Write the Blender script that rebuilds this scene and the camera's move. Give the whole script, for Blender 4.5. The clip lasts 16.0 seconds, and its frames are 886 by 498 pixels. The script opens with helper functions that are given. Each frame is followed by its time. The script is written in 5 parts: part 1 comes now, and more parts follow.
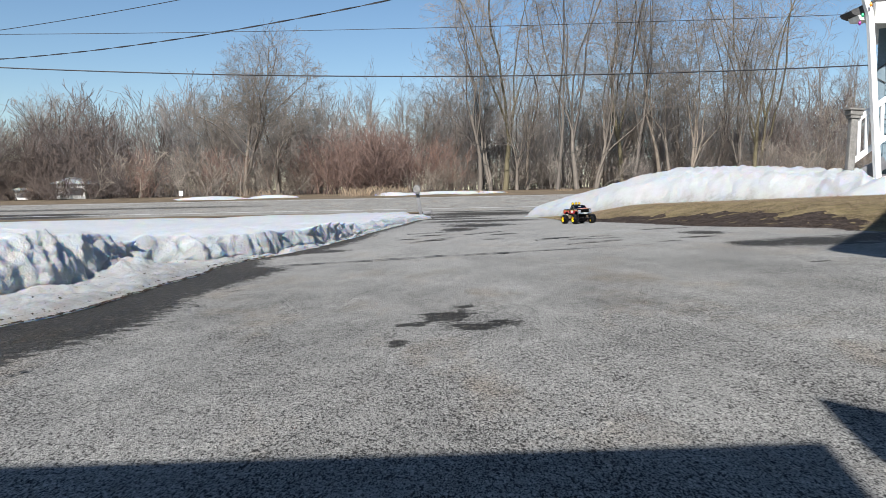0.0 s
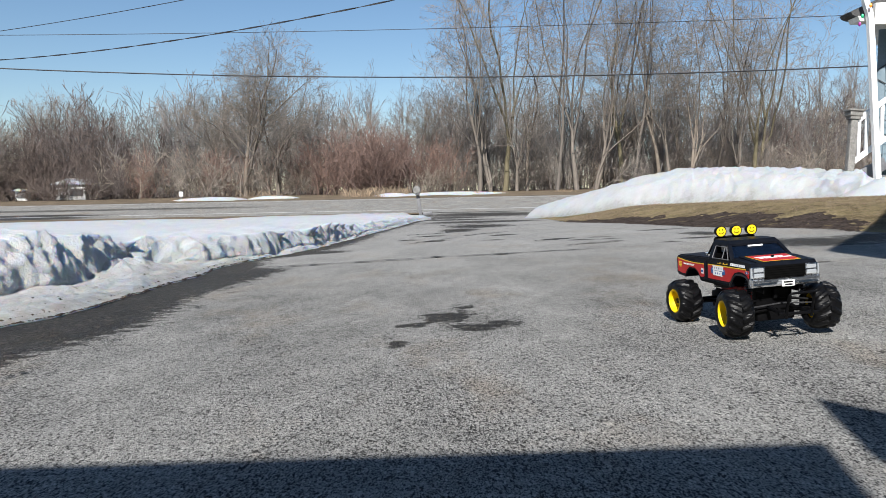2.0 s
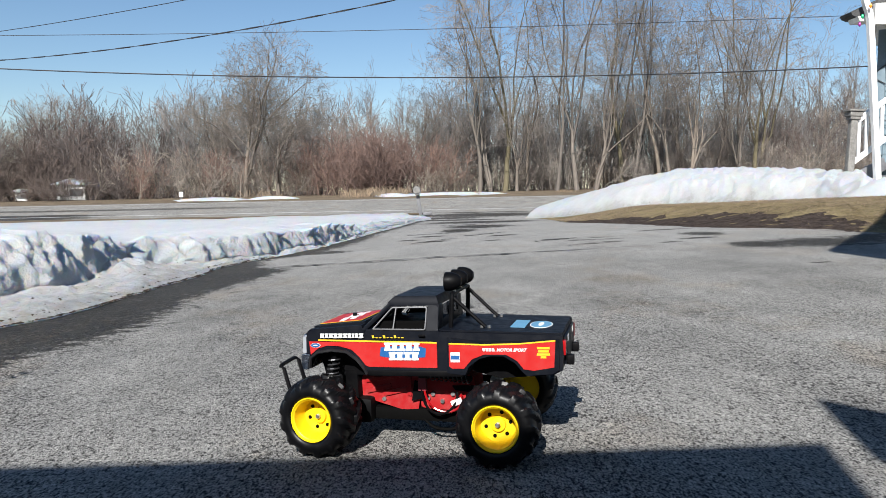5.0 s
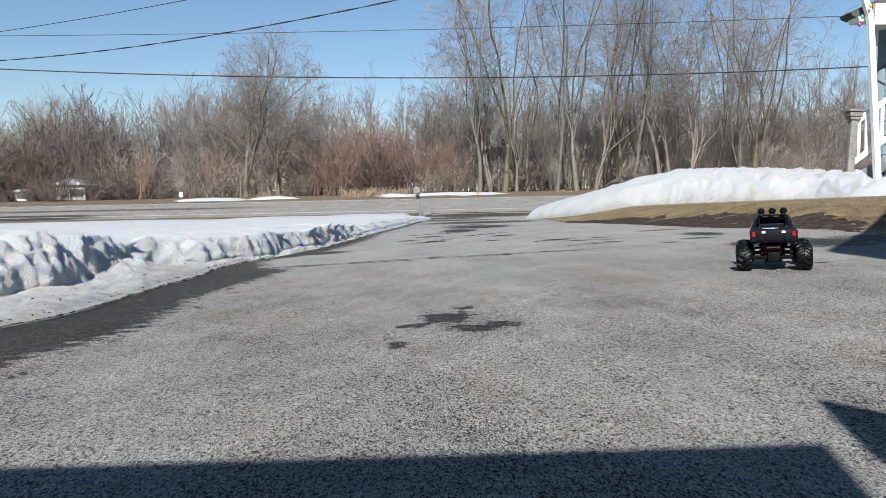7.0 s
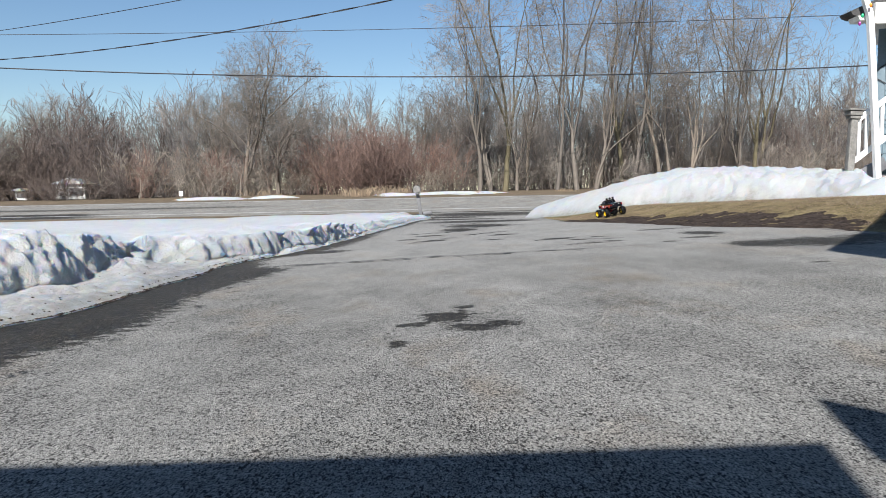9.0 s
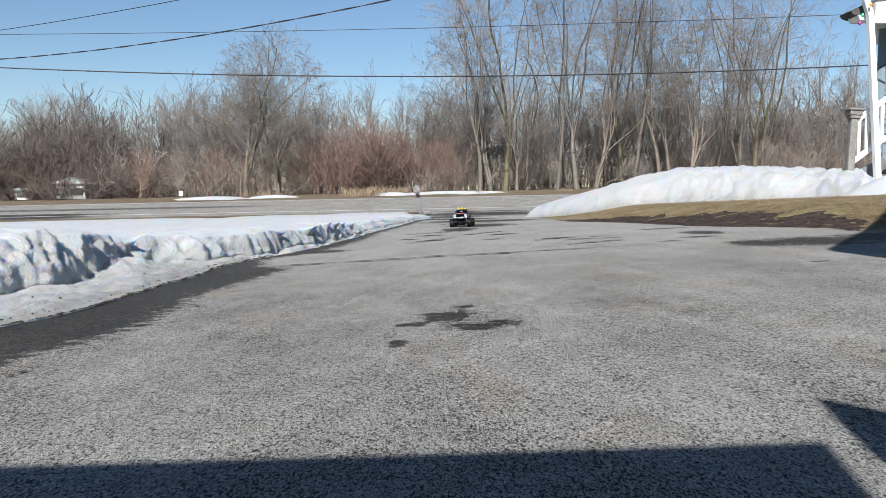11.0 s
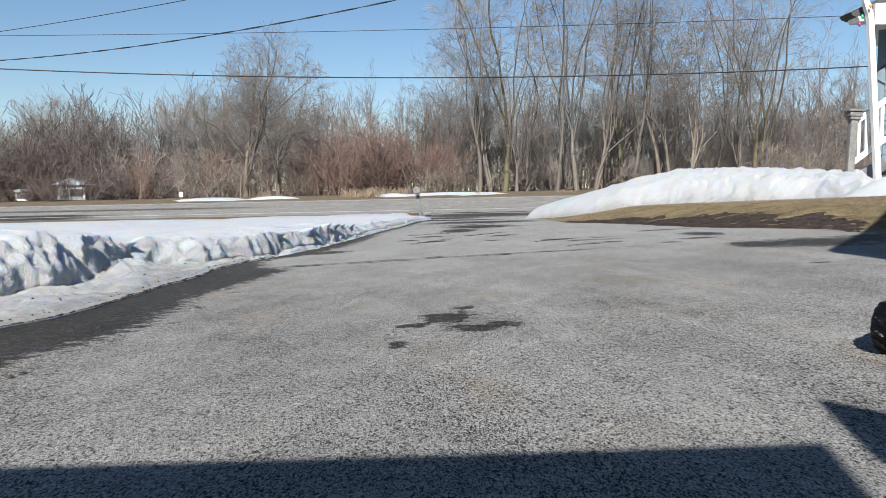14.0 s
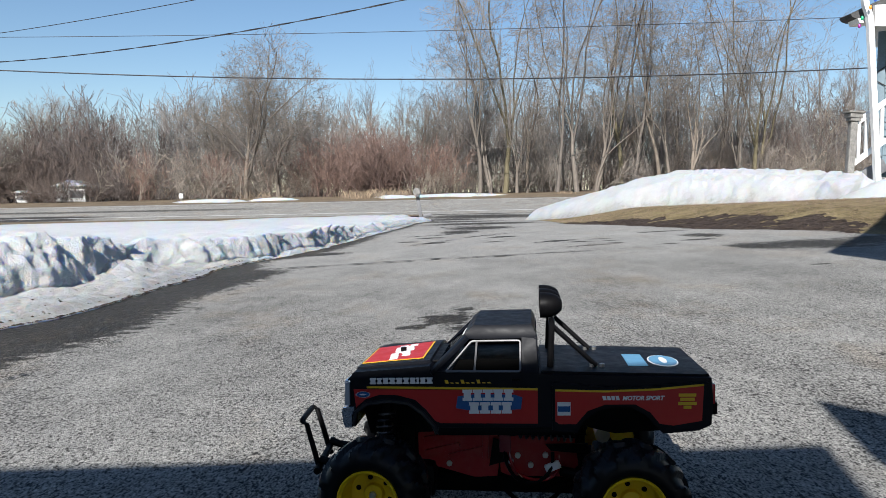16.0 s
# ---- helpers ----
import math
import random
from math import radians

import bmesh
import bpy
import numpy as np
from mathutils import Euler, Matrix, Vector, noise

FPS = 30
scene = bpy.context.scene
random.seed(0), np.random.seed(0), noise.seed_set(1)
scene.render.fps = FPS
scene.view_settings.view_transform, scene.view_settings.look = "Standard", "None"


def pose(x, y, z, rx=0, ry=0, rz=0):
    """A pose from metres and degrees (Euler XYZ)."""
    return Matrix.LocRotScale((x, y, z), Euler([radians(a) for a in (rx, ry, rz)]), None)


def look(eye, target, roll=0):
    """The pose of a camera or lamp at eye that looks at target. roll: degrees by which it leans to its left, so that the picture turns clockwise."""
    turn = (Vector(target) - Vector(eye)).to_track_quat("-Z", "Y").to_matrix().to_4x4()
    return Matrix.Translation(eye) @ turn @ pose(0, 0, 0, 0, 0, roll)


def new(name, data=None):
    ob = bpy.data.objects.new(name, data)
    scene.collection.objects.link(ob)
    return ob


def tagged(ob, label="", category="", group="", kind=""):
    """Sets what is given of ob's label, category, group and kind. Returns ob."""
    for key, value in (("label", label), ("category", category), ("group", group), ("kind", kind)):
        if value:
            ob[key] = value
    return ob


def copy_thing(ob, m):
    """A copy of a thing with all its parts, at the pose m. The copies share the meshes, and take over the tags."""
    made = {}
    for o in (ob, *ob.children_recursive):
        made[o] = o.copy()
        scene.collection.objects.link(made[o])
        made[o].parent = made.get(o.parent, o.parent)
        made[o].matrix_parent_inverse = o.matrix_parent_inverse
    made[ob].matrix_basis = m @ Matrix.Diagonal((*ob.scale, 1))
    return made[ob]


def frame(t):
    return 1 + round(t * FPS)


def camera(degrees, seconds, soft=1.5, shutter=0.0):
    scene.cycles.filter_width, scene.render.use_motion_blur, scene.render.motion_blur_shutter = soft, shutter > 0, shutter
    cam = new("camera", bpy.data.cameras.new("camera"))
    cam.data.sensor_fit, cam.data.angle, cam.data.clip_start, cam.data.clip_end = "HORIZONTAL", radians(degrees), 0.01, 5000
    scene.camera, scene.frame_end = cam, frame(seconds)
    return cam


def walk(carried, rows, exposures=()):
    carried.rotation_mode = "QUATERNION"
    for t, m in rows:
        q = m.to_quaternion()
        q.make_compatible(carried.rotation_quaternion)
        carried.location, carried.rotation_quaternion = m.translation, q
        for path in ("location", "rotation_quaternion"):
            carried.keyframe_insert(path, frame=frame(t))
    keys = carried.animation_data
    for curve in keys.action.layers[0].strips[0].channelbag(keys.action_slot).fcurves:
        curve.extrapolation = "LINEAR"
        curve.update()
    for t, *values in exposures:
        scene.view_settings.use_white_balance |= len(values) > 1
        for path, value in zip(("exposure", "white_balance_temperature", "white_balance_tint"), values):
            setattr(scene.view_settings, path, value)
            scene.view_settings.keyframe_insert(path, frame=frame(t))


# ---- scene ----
cam = camera(60.0, 16.0, soft=.5)
# A low stand in front of the unseen garage: the camera hardly moves, it only nods a little.
NODS = ((0, 0), (.5, .06), (1, .05), (1.5, 0), (2, .06), (2.5, .07), (3, .11), (3.4, .11), (3.5, .1, .3), (3.6, .11), (4, .13), (4.2, .17), (5.2, .04), (6.3, -.14), (6.5, -.04), (7, .1), (7.5, .13), (8, .18), (8.5, .08), (9, .03), (10, .02),
        (11.3, .0), (11.5, .02), (12, .14), (12.5, .02), (13, -.02), (13.5, .09), (14, .09), (14.5, .1), (15, .13), (15.5, .25), (16, .2))
walk(cam, [(t, pose(0, 0, .376, 85.95 + n, roll[0] if roll else 0, 0)) for t, n, *roll in NODS], exposures=((0, .85), (2, .85), (2.5, .84), (3.2, .93), (4.2, .93), (6.5, .89), (9, .88), (14, .89), (14.6, .88), (15.1, .9), (15.5, .95), (16, .97)))

# ---- light ----
SUN_UP, SUN_LEFT = radians(35), radians(12)
world = bpy.data.worlds.new("winter_sky")
scene.world = world
world.use_nodes = True
wn = world.node_tree.nodes
sky = wn.new("ShaderNodeTexSky")
sky.sky_type = "NISHITA"
sky.sun_disc = False
sky.sun_elevation, sky.sun_rotation = SUN_UP, radians(180) + SUN_LEFT
sky.air_density, sky.dust_density, sky.ozone_density = 1.0, .3, 2.6
wn["Background"].inputs["Strength"].default_value = .061
tone = wn.new("ShaderNodeHueSaturation")
tone.inputs["Saturation"].default_value = 1.08
world.node_tree.links.new(sky.outputs[0], tone.inputs["Color"])
world.node_tree.links.new(tone.outputs[0], wn["Background"].inputs["Color"])
lamp = bpy.data.lights.new("sun", "SUN")
lamp.energy, lamp.angle, lamp.color = 5.0, radians(.35), (1, .975, .94)
sun = new("sun", lamp)
sun.matrix_world = look((-20 * math.cos(SUN_UP) * math.sin(SUN_LEFT), -20 * math.cos(SUN_UP) * math.cos(SUN_LEFT), 20 * math.sin(SUN_UP)), (0, 0, 0))


# ---- materials ----
def material(name, rough=.6, metal=0.0, col=(.5, .5, .5)):
    m = bpy.data.materials.new(name)
    m.use_nodes = True
    b = m.node_tree.nodes["Principled BSDF"]
    b.inputs["Base Color"].default_value = (*col, 1)
    b.inputs["Roughness"].default_value = rough
    b.inputs["Metallic"].default_value = metal
    return m, m.node_tree.nodes, m.node_tree.links, b


def tex(n, l, kind, scale, vec=None, detail=4.0, rough=.6):
    t = n.new("ShaderNodeTex" + kind)
    t.inputs["Scale"].default_value = scale
    if kind == "Noise":
        t.inputs["Detail"].default_value = detail
        t.inputs["Roughness"].default_value = rough
    if vec:
        l.new(vec, t.inputs["Vector"])
    return t


def ramp(n, l, src, stops):
    r = n.new("ShaderNodeValToRGB")
    els = r.color_ramp.elements
    while len(els) < len(stops):
        els.new(.5)
    for e, (p, c) in zip(els, stops):
        e.position, e.color = p, (*c, 1)
    l.new(src, r.inputs[0])
    return r.outputs[0]


def blend(n, l, mode, fac, a, b):
    x = n.new("ShaderNodeMix")
    x.data_type, x.blend_type = "RGBA", mode
    if isinstance(fac, float):
        x.inputs[0].default_value = fac
    else:
        l.new(fac, x.inputs[0])
    for k, v in ((6, a), (7, b)):
        if isinstance(v, tuple):
            x.inputs[k].default_value = (*v, 1)
        else:
            l.new(v, x.inputs[k])
    return x.outputs[2]


def bump(n, l, b, src, strength, dist):
    k = n.new("ShaderNodeBump")
    k.inputs["Strength"].default_value, k.inputs["Distance"].default_value = strength, dist
    l.new(src, k.inputs["Height"])
    l.new(k.outputs[0], b.inputs["Normal"])
    return k


def spot(n):
    return n.new("ShaderNodeTexCoord").outputs["Object"]


def mottled(name, dark, light, scale, rough=.8, grain=0.0, grain_scale=200.0, depth=.002, metal=0.0):
    """A plain rough surface with stains at one scale and grain at another."""
    m, n, l, b = material(name, rough, metal)
    v = spot(n)
    a = tex(n, l, "Noise", scale, v, 6, .65)
    g = tex(n, l, "Noise", grain_scale, v, 3, .6)
    c = ramp(n, l, a.outputs[0], ((.3, dark), (.7, light)))
    if grain:
        gc = ramp(n, l, g.outputs[0], ((.3, (1 - grain,) * 3), (.7, (1 + grain * .3,) * 3)))
        c = blend(n, l, "MULTIPLY", 1.0, c, gc)
    l.new(c, b.inputs["Base Color"])
    if rough > .84:
        b.inputs["Specular IOR Level"].default_value = .12
    if depth:
        bump(n, l, b, g.outputs[0], .6, depth)
    return m


def asphalt_material(name, dark, light, stone, coarse, paler_far=False):
    m, n, l, b = material(name, .85)
    lay = n.new("ShaderNodeMapping")
    lay.inputs["Scale"].default_value = (1, .5, 1)
    v0 = spot(n)
    l.new(v0, lay.inputs[0])
    v = lay.outputs[0]
    big = tex(n, l, "Noise", .9, v, 5, .6)
    mid = tex(n, l, "Noise", 9, v, 4, .7)
    vor = tex(n, l, "Voronoi", stone, v)
    fine = tex(n, l, "Noise", stone * 1.3, v, 4, .75)
    c = ramp(n, l, big.outputs[0], ((.3, dark), (.7, light)))
    c = blend(n, l, "MULTIPLY", .55, c, ramp(n, l, mid.outputs[0], ((.3, (.7, .7, .7)), (.7, (1.15, 1.14, 1.12)))))
    # the chips, some pale and some dark, and the open pits between them
    hsv = n.new("ShaderNodeSeparateColor")
    l.new(vor.outputs["Color"], hsv.inputs[0])
    chips = ramp(n, l, hsv.outputs[0], ((0, (.62, .62, .62)), (.25, (.9, .9, .9)), (.75, (1.06, 1.06, 1.05)), (1, (1.5, 1.49, 1.46))))
    c = blend(n, l, "MULTIPLY", coarse, c, chips)
    dense = ramp(n, l, tex(n, l, "Noise", 2.4, v, 6, .7).outputs[0], ((.35, (0, 0, 0)), (.68, (.085, .085, .085))))
    for size, lo in ((1.0, .43), (.5, .4)):
        sh = n.new("ShaderNodeMath")
        sh.operation = "SUBTRACT"
        l.new(tex(n, l, "Noise", stone * size, v, 2, .55).outputs[0], sh.inputs[0])
        l.new(dense, sh.inputs[1])
        pits = ramp(n, l, sh.outputs[0], ((lo - .08, (.24, .24, .245)), (lo + .02, (.96, .96, .96)), (lo + .14, (1.18, 1.18, 1.17))))
        c = blend(n, l, "MULTIPLY", coarse, c, pits)
    # sparse open holes where a chip is lost
    sh = n.new("ShaderNodeMath")
    sh.operation = "SUBTRACT"
    l.new(tex(n, l, "Noise", stone * .36, v, 3, .6).outputs[0], sh.inputs[0])
    l.new(dense, sh.inputs[1])
    c = blend(n, l, "MULTIPLY", coarse, c, ramp(n, l, sh.outputs[0], ((.31, (.12, .12, .12)), (.34, (1, 1, 1)))))
    # faint rusty stains
    rust = ramp(n, l, tex(n, l, "Noise", 1.9, v, 5, .7).outputs[0], ((.52, (0, 0, 0)), (.68, (1, 1, 1))))
    c = blend(n, l, "MIX", rust, c, blend(n, l, "MULTIPLY", 1.0, c, (.95, .85, .75)))
    # farther along the drive the colour fades paler and more even
    if paler_far:
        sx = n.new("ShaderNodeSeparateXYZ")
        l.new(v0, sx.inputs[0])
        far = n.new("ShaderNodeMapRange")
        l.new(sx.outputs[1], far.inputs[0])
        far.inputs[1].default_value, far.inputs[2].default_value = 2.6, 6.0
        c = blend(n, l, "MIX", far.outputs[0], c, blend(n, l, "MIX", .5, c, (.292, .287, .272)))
    # damp stains, by how wet the spot is, ragged at the edge
    at = n.new("ShaderNodeAttribute")
    at.attribute_name = "wet"
    mp = n.new("ShaderNodeMapping")
    mp.inputs["Scale"].default_value = (8.5, 11.5, 8.5)
    l.new(v0, mp.inputs[0])
    ma = n.new("ShaderNodeMath")
    ma.operation = "MULTIPLY_ADD"
    l.new(tex(n, l, "Noise", 1.6, mp.outputs[0], 8, .78).outputs[0], ma.inputs[0])
    ma.inputs[1].default_value = 3.2
    l.new(at.outputs["Fac"], ma.inputs[2])
    mr = n.new("ShaderNodeMapRange")
    l.new(ma.outputs[0], mr.inputs[0])
    mr.inputs[1].default_value, mr.inputs[2].default_value = 2.12, 2.34
    wet = mr.outputs[0]
    damp = blend(n, l, "MULTIPLY", 1.0, c, (.16, .155, .15))
    flecks = ramp(n, l, tex(n, l, "Noise", 55, v, 4, .75).outputs[0], ((.53, (0, 0, 0)), (.64, (.9, .9, .9))))
    damp = blend(n, l, "MIX", flecks, damp, blend(n, l, "MULTIPLY", 1.0, c, (.42, .39, .35)))
    c = blend(n, l, "MIX", wet, c, damp)
    l.new(c, b.inputs["Base Color"])
    rr = ramp(n, l, wet, ((0, (.9,) * 3), (1, (.65,) * 3)))
    pool = n.new("ShaderNodeMapRange")
    l.new(ma.outputs[0], pool.inputs[0])
    pool.inputs[1].default_value, pool.inputs[2].default_value = 3.55, 3.75
    rr = blend(n, l, "MIX", pool.outputs[0], rr, (.06, .06, .06))
    l.new(rr, b.inputs["Roughness"])
    l.new(ramp(n, l, pool.outputs[0], ((0, (.08,) * 3), (1, (.5,) * 3))), b.inputs["Specular IOR Level"])
    h = blend(n, l, "MIX", .6, vor.outputs["Distance"], fine.outputs[0])
    bump(n, l, b, h, .9, .005)
    return m


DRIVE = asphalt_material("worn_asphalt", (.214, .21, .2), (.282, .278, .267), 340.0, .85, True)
ROAD = asphalt_material("road_asphalt", (.221, .216, .203), (.273, .266, .249), 60.0, .4)


def snow_material():
    m, n, l, b = material("old_snow", .55)
    v = spot(n)
    a = tex(n, l, "Noise", 2.2, v, 6, .6)
    d = tex(n, l, "Noise", 11, v, 6, .75)
    g = tex(n, l, "Noise", 90, v, 4, .7)
    c = ramp(n, l, a.outputs[0], ((.3, (.36, .378, .398)), (.62, (.425, .436, .446))))
    at = n.new("ShaderNodeAttribute")
    at.attribute_name = "dirt"
    ma = n.new("ShaderNodeMath")
    ma.operation = "MULTIPLY"
    l.new(ramp(n, l, d.outputs[0], ((.36, (.42, .42, .42)), (.64, (1, 1, 1)))), ma.inputs[0])
    l.new(at.outputs["Fac"], ma.inputs[1])
    c = blend(n, l, "MIX", ma.outputs[0], c, (.2, .192, .172))
    specks = ramp(n, l, tex(n, l, "Noise", 38, v, 3, .7).outputs[0], ((.64, (0, 0, 0)), (.7, (1, 1, 1))))
    mb = n.new("ShaderNodeMath")
    mb.operation = "MULTIPLY"
    l.new(specks, mb.inputs[0])
    l.new(at.outputs["Fac"], mb.inputs[1])
    c = blend(n, l, "MIX", mb.outputs[0], c, (.08, .065, .05))
    l.new(c, b.inputs["Base Color"])
    b.inputs["Subsurface Weight"].default_value = 1.0
    b.inputs["Subsurface Radius"].default_value = (.25, .5, 1.0)
    b.inputs["Subsurface Scale"].default_value = .08
    k = tex(n, l, "Noise", 32, v, 4, .65)
    h = blend(n, l, "MIX", .6, d.outputs[0], blend(n, l, "MIX", .4, k.outputs[0], g.outputs[0]))
    bump(n, l, b, h, .9, .04)
    return m


SNOW = snow_material()
SOIL = mottled("bare_soil", (.020, .014, .012), (.090, .068, .054), 9, .95, .75, 38, .05)
TURF = mottled("dead_turf", (.091, .067, .035), (.318, .257, .136), 3.1, .9, .6, 45, .03)
VERGE = mottled("roadside_verge", (.115, .088, .060), (.205, .162, .114), 1.4, .95, .4, 30, .03)
WOODLAND = mottled("leaf_litter", (.077, .054, .039), (.153, .107, .077), 2.5, .95, .4, 40, .02)


def bark(name, dark, light):
    m, n, l, b = material(name, .9)
    v = spot(n)
    mp = n.new("ShaderNodeMapping")
    mp.inputs["Scale"].default_value = (6, 6, 1.2)
    l.new(v, mp.inputs[0])
    a = tex(n, l, "Noise", 2, mp.outputs[0], 6, .7)
    c = ramp(n, l, a.outputs[0], ((.3, dark), (.7, light)))
    oi = n.new("ShaderNodeObjectInfo")
    c = blend(n, l, "MULTIPLY", 1.0, c, ramp(n, l, oi.outputs["Random"], ((0, (.8, .8, .82)), (1, (1.15, 1.08, 1.0)))))
    ge = n.new("ShaderNodeNewGeometry")
    c = blend(n, l, "MULTIPLY", 1.0, c, ramp(n, l, ge.outputs["Random Per Island"], ((0, (.6, .6, .61)), (.6, (1.05, 1.04, 1.03)), (1, (1.38, 1.35, 1.3)))))
    l.new(c, b.inputs["Base Color"])
    return m


BARK = bark("grey_bark", (.083, .073, .062), (.190, .168, .143))
TWIG = bark("grey_twigs", (.145, .132, .117), (.285, .26, .232))
DUSKY_TWIG = bark("dusky_twigs", (.105, .096, .088), (.232, .213, .196))
FAR_TWIG = bark("distant_twigs", (.118, .113, .112), (.222, .212, .208))
SCRUB_TWIG = bark("scrub_twigs", (.108, .094, .084), (.205, .182, .163))
UNDER_TWIG = bark("undergrowth_twigs", (.14, .118, .098), (.255, .218, .185))
RED_TWIG = bark("red_brown_stems", (.110, .074, .063), (.200, .136, .113))
STRAW = bark("straw_grass", (.145, .112, .079), (.260, .209, .151))
MOSS_BARK = bark("mossy_bark", (.063, .057, .035), (.147, .133, .083))
DARK_TWIG = bark("dark_thicket_twigs", (.063, .051, .047), (.135, .110, .100))
CABLE, *_ = material("cable_rubber", .6, 0, (.012, .012, .014))


# ---- mesh tools ----
def mesh_object(name, verts, faces, mat, smooth=False):
    me = bpy.data.meshes.new(name)
    me.from_pydata(verts, [], faces)
    me.materials.append(mat)
    if smooth:
        me.polygons.foreach_set("use_smooth", [True] * len(me.polygons))
    return new(name, me)


def part(name, bm, mat, parent, label="", smooth=30):
    """One mesh object from a bmesh, under a thing or under a part."""
    me = bpy.data.meshes.new(name)
    bmesh.ops.recalc_face_normals(bm, faces=bm.faces)
    if smooth:
        for f in bm.faces:
            f.smooth = True
        for e in bm.edges:
            if len(e.link_faces) == 2 and e.calc_face_angle(0) > radians(smooth):
                e.smooth = False
    bm.to_mesh(me)
    bm.free()
    me.materials.append(mat)
    ob = new(name, me)
    if parent:
        ob.parent = parent
    if label:
        tagged(ob, label)
    return ob


def thing(name, label, category, group="", kind=""):
    return tagged(new(name), label, category, group, kind)


def box(bm, c, s, rot=None, bevel=0.0):
    m = Matrix.Translation(c) @ (rot or Matrix()) @ Matrix.Diagonal((*s, 1))
    g = bmesh.ops.create_cube(bm, size=1, matrix=m)
    if bevel:
        es = {e for v in g["verts"] for e in v.link_edges}
        bmesh.ops.bevel(bm, geom=list(es), offset=bevel, segments=2, affect="EDGES", profile=.6)


def rod(bm, p, q, r, r2=None, n=10):
    p, q = Vector(p), Vector(q)
    d = q - p
    m = Matrix.Translation((p + q) / 2) @ d.to_track_quat("Z", "Y").to_matrix().to_4x4()
    bmesh.ops.create_cone(bm, cap_ends=True, segments=n, radius1=r, radius2=r if r2 is None else r2, depth=d.length, matrix=m)


def pipe(bm, pts, r, n=8, closed=False):
    """A bent tube through the points."""
    pts = [Vector(p) for p in pts]
    rings, k, up = [], len(pts), None
    for i, p in enumerate(pts):
        a = pts[i - 1] if i or closed else p
        b = pts[(i + 1) % k] if i < k - 1 or closed else p
        d = (b - a).normalized()
        if up is None:
            up = d.orthogonal().normalized()
        up = (up - d * up.dot(d)).normalized()
        s = d.cross(up)
        rings.append([bm.verts.new(p + (up * math.cos(t) + s * math.sin(t)) * r) for t in (2 * math.pi * j / n for j in range(n))])
    for i in range(k if closed else k - 1):
        a, b = rings[i], rings[(i + 1) % k]
        for j in range(n):
            bm.faces.new((a[j], a[(j + 1) % n], b[(j + 1) % n], b[j]))
    if not closed:
        bm.faces.new(rings[0][::-1])
        bm.faces.new(rings[-1])


def rounded(pts, r, n=4):
    """The polyline with its inner corners rounded."""
    pts = [Vector(p) for p in pts]
    out = [pts[0]]
    for a, b, c in zip(pts, pts[1:], pts[2:]):
        u, v = (a - b).normalized(), (c - b).normalized()
        for i in range(n + 1):
            t = i / n
            out.append((b + u * r) * (1 - t) ** 2 + b * 2 * t * (1 - t) + (b + v * r) * t * t)
    return out + [pts[-1]]


def prism(bm, poly, y0, y1):
    """The outline (x, z) drawn out from y0 to y1."""
    a = [bm.verts.new((x, y0, z)) for x, z in poly]
    b = [bm.verts.new((x, y1, z)) for x, z in poly]
    k = len(poly)
    bm.faces.new(a)
    bm.faces.new(b[::-1])
    for i in range(k):
        bm.faces.new((a[i], b[i], b[(i + 1) % k], a[(i + 1) % k]))


def lathe(bm, prof, n, closed=False):
    """The profile (radius, y) turned round the y axis."""
    rings = [[bm.verts.new((r * math.sin(t), y, r * math.cos(t))) for t in (2 * math.pi * j / n for j in range(n))] for r, y in prof]
    for a, b in zip(rings, rings[1:] + (rings[:1] if closed else [])):
        for j in range(n):
            bm.faces.new((a[j], b[j], b[(j + 1) % n], a[(j + 1) % n]))
    if not closed:
        for r in (rings[0], rings[-1]):
            if (r[0].co - r[1].co).length > 1e-6:
                bm.faces.new(r)


def ease(t):
    t = min(1, max(0, t))
    return t * t * (3 - 2 * t)


def along(rows, t):
    """The value at t between rows of (t, value)."""
    if t <= rows[0][0]:
        return rows[0][1]
    for (a, u), (b, v) in zip(rows, rows[1:]):
        if t <= b:
            return u + (v - u) * (t - a) / (b - a)
    return rows[-1][1]


def fbm(x, y, z=0.0, octaves=4):
    return noise.fractal(Vector((x, y, z)), .9, 2.0, octaves)


# ---- the lie of the land ----
LEVEL = ((-400, 0), (0, 0), (10, -.065), (14, -.13), (20, -.235), (24, -.17), (27, -.03), (34, .26), (38, .42), (44, .6), (60, .75), (120, 1.2), (600, 1.2))
LEAN = ((-20, .022), (1.25, .022), (2.2, .046), (3, .053), (7, .053), (14, .03), (20, .02), (60, .02), (120, .0), (600, .0))
GRASS_EDGE = ((-20, 3.5), (3.5, 3.3), (5.15, 2.97), (6.0, 2.9), (6.5, 2.68), (7.1, 2.43), (8.5, 2.28), (9.5, 2.08), (10.5, 1.88), (11.5, 1.78), (14, 1.95), (17, 2.05), (20, 2.3), (23, 3.2), (600, 3.2))
SNOW_EDGE = ((-20, -1.9), (0, -1.72), (2.2, -1.62), (2.7, -1.56), (3.1, -1.5), (4.5, -1.47), (5.1, -1.52), (5.7, -1.45), (6.2, -1.31), (7.0, -1.15), (7.9, -1.06), (9.5, -.9), (13, -.7), (17, -.6), (19.6, -.3), (20.6, -.9), (600, -.9))


def base_z(x, y):
    return along(LEVEL, y) + along(LEAN, y) * max(-40, min(40, x))


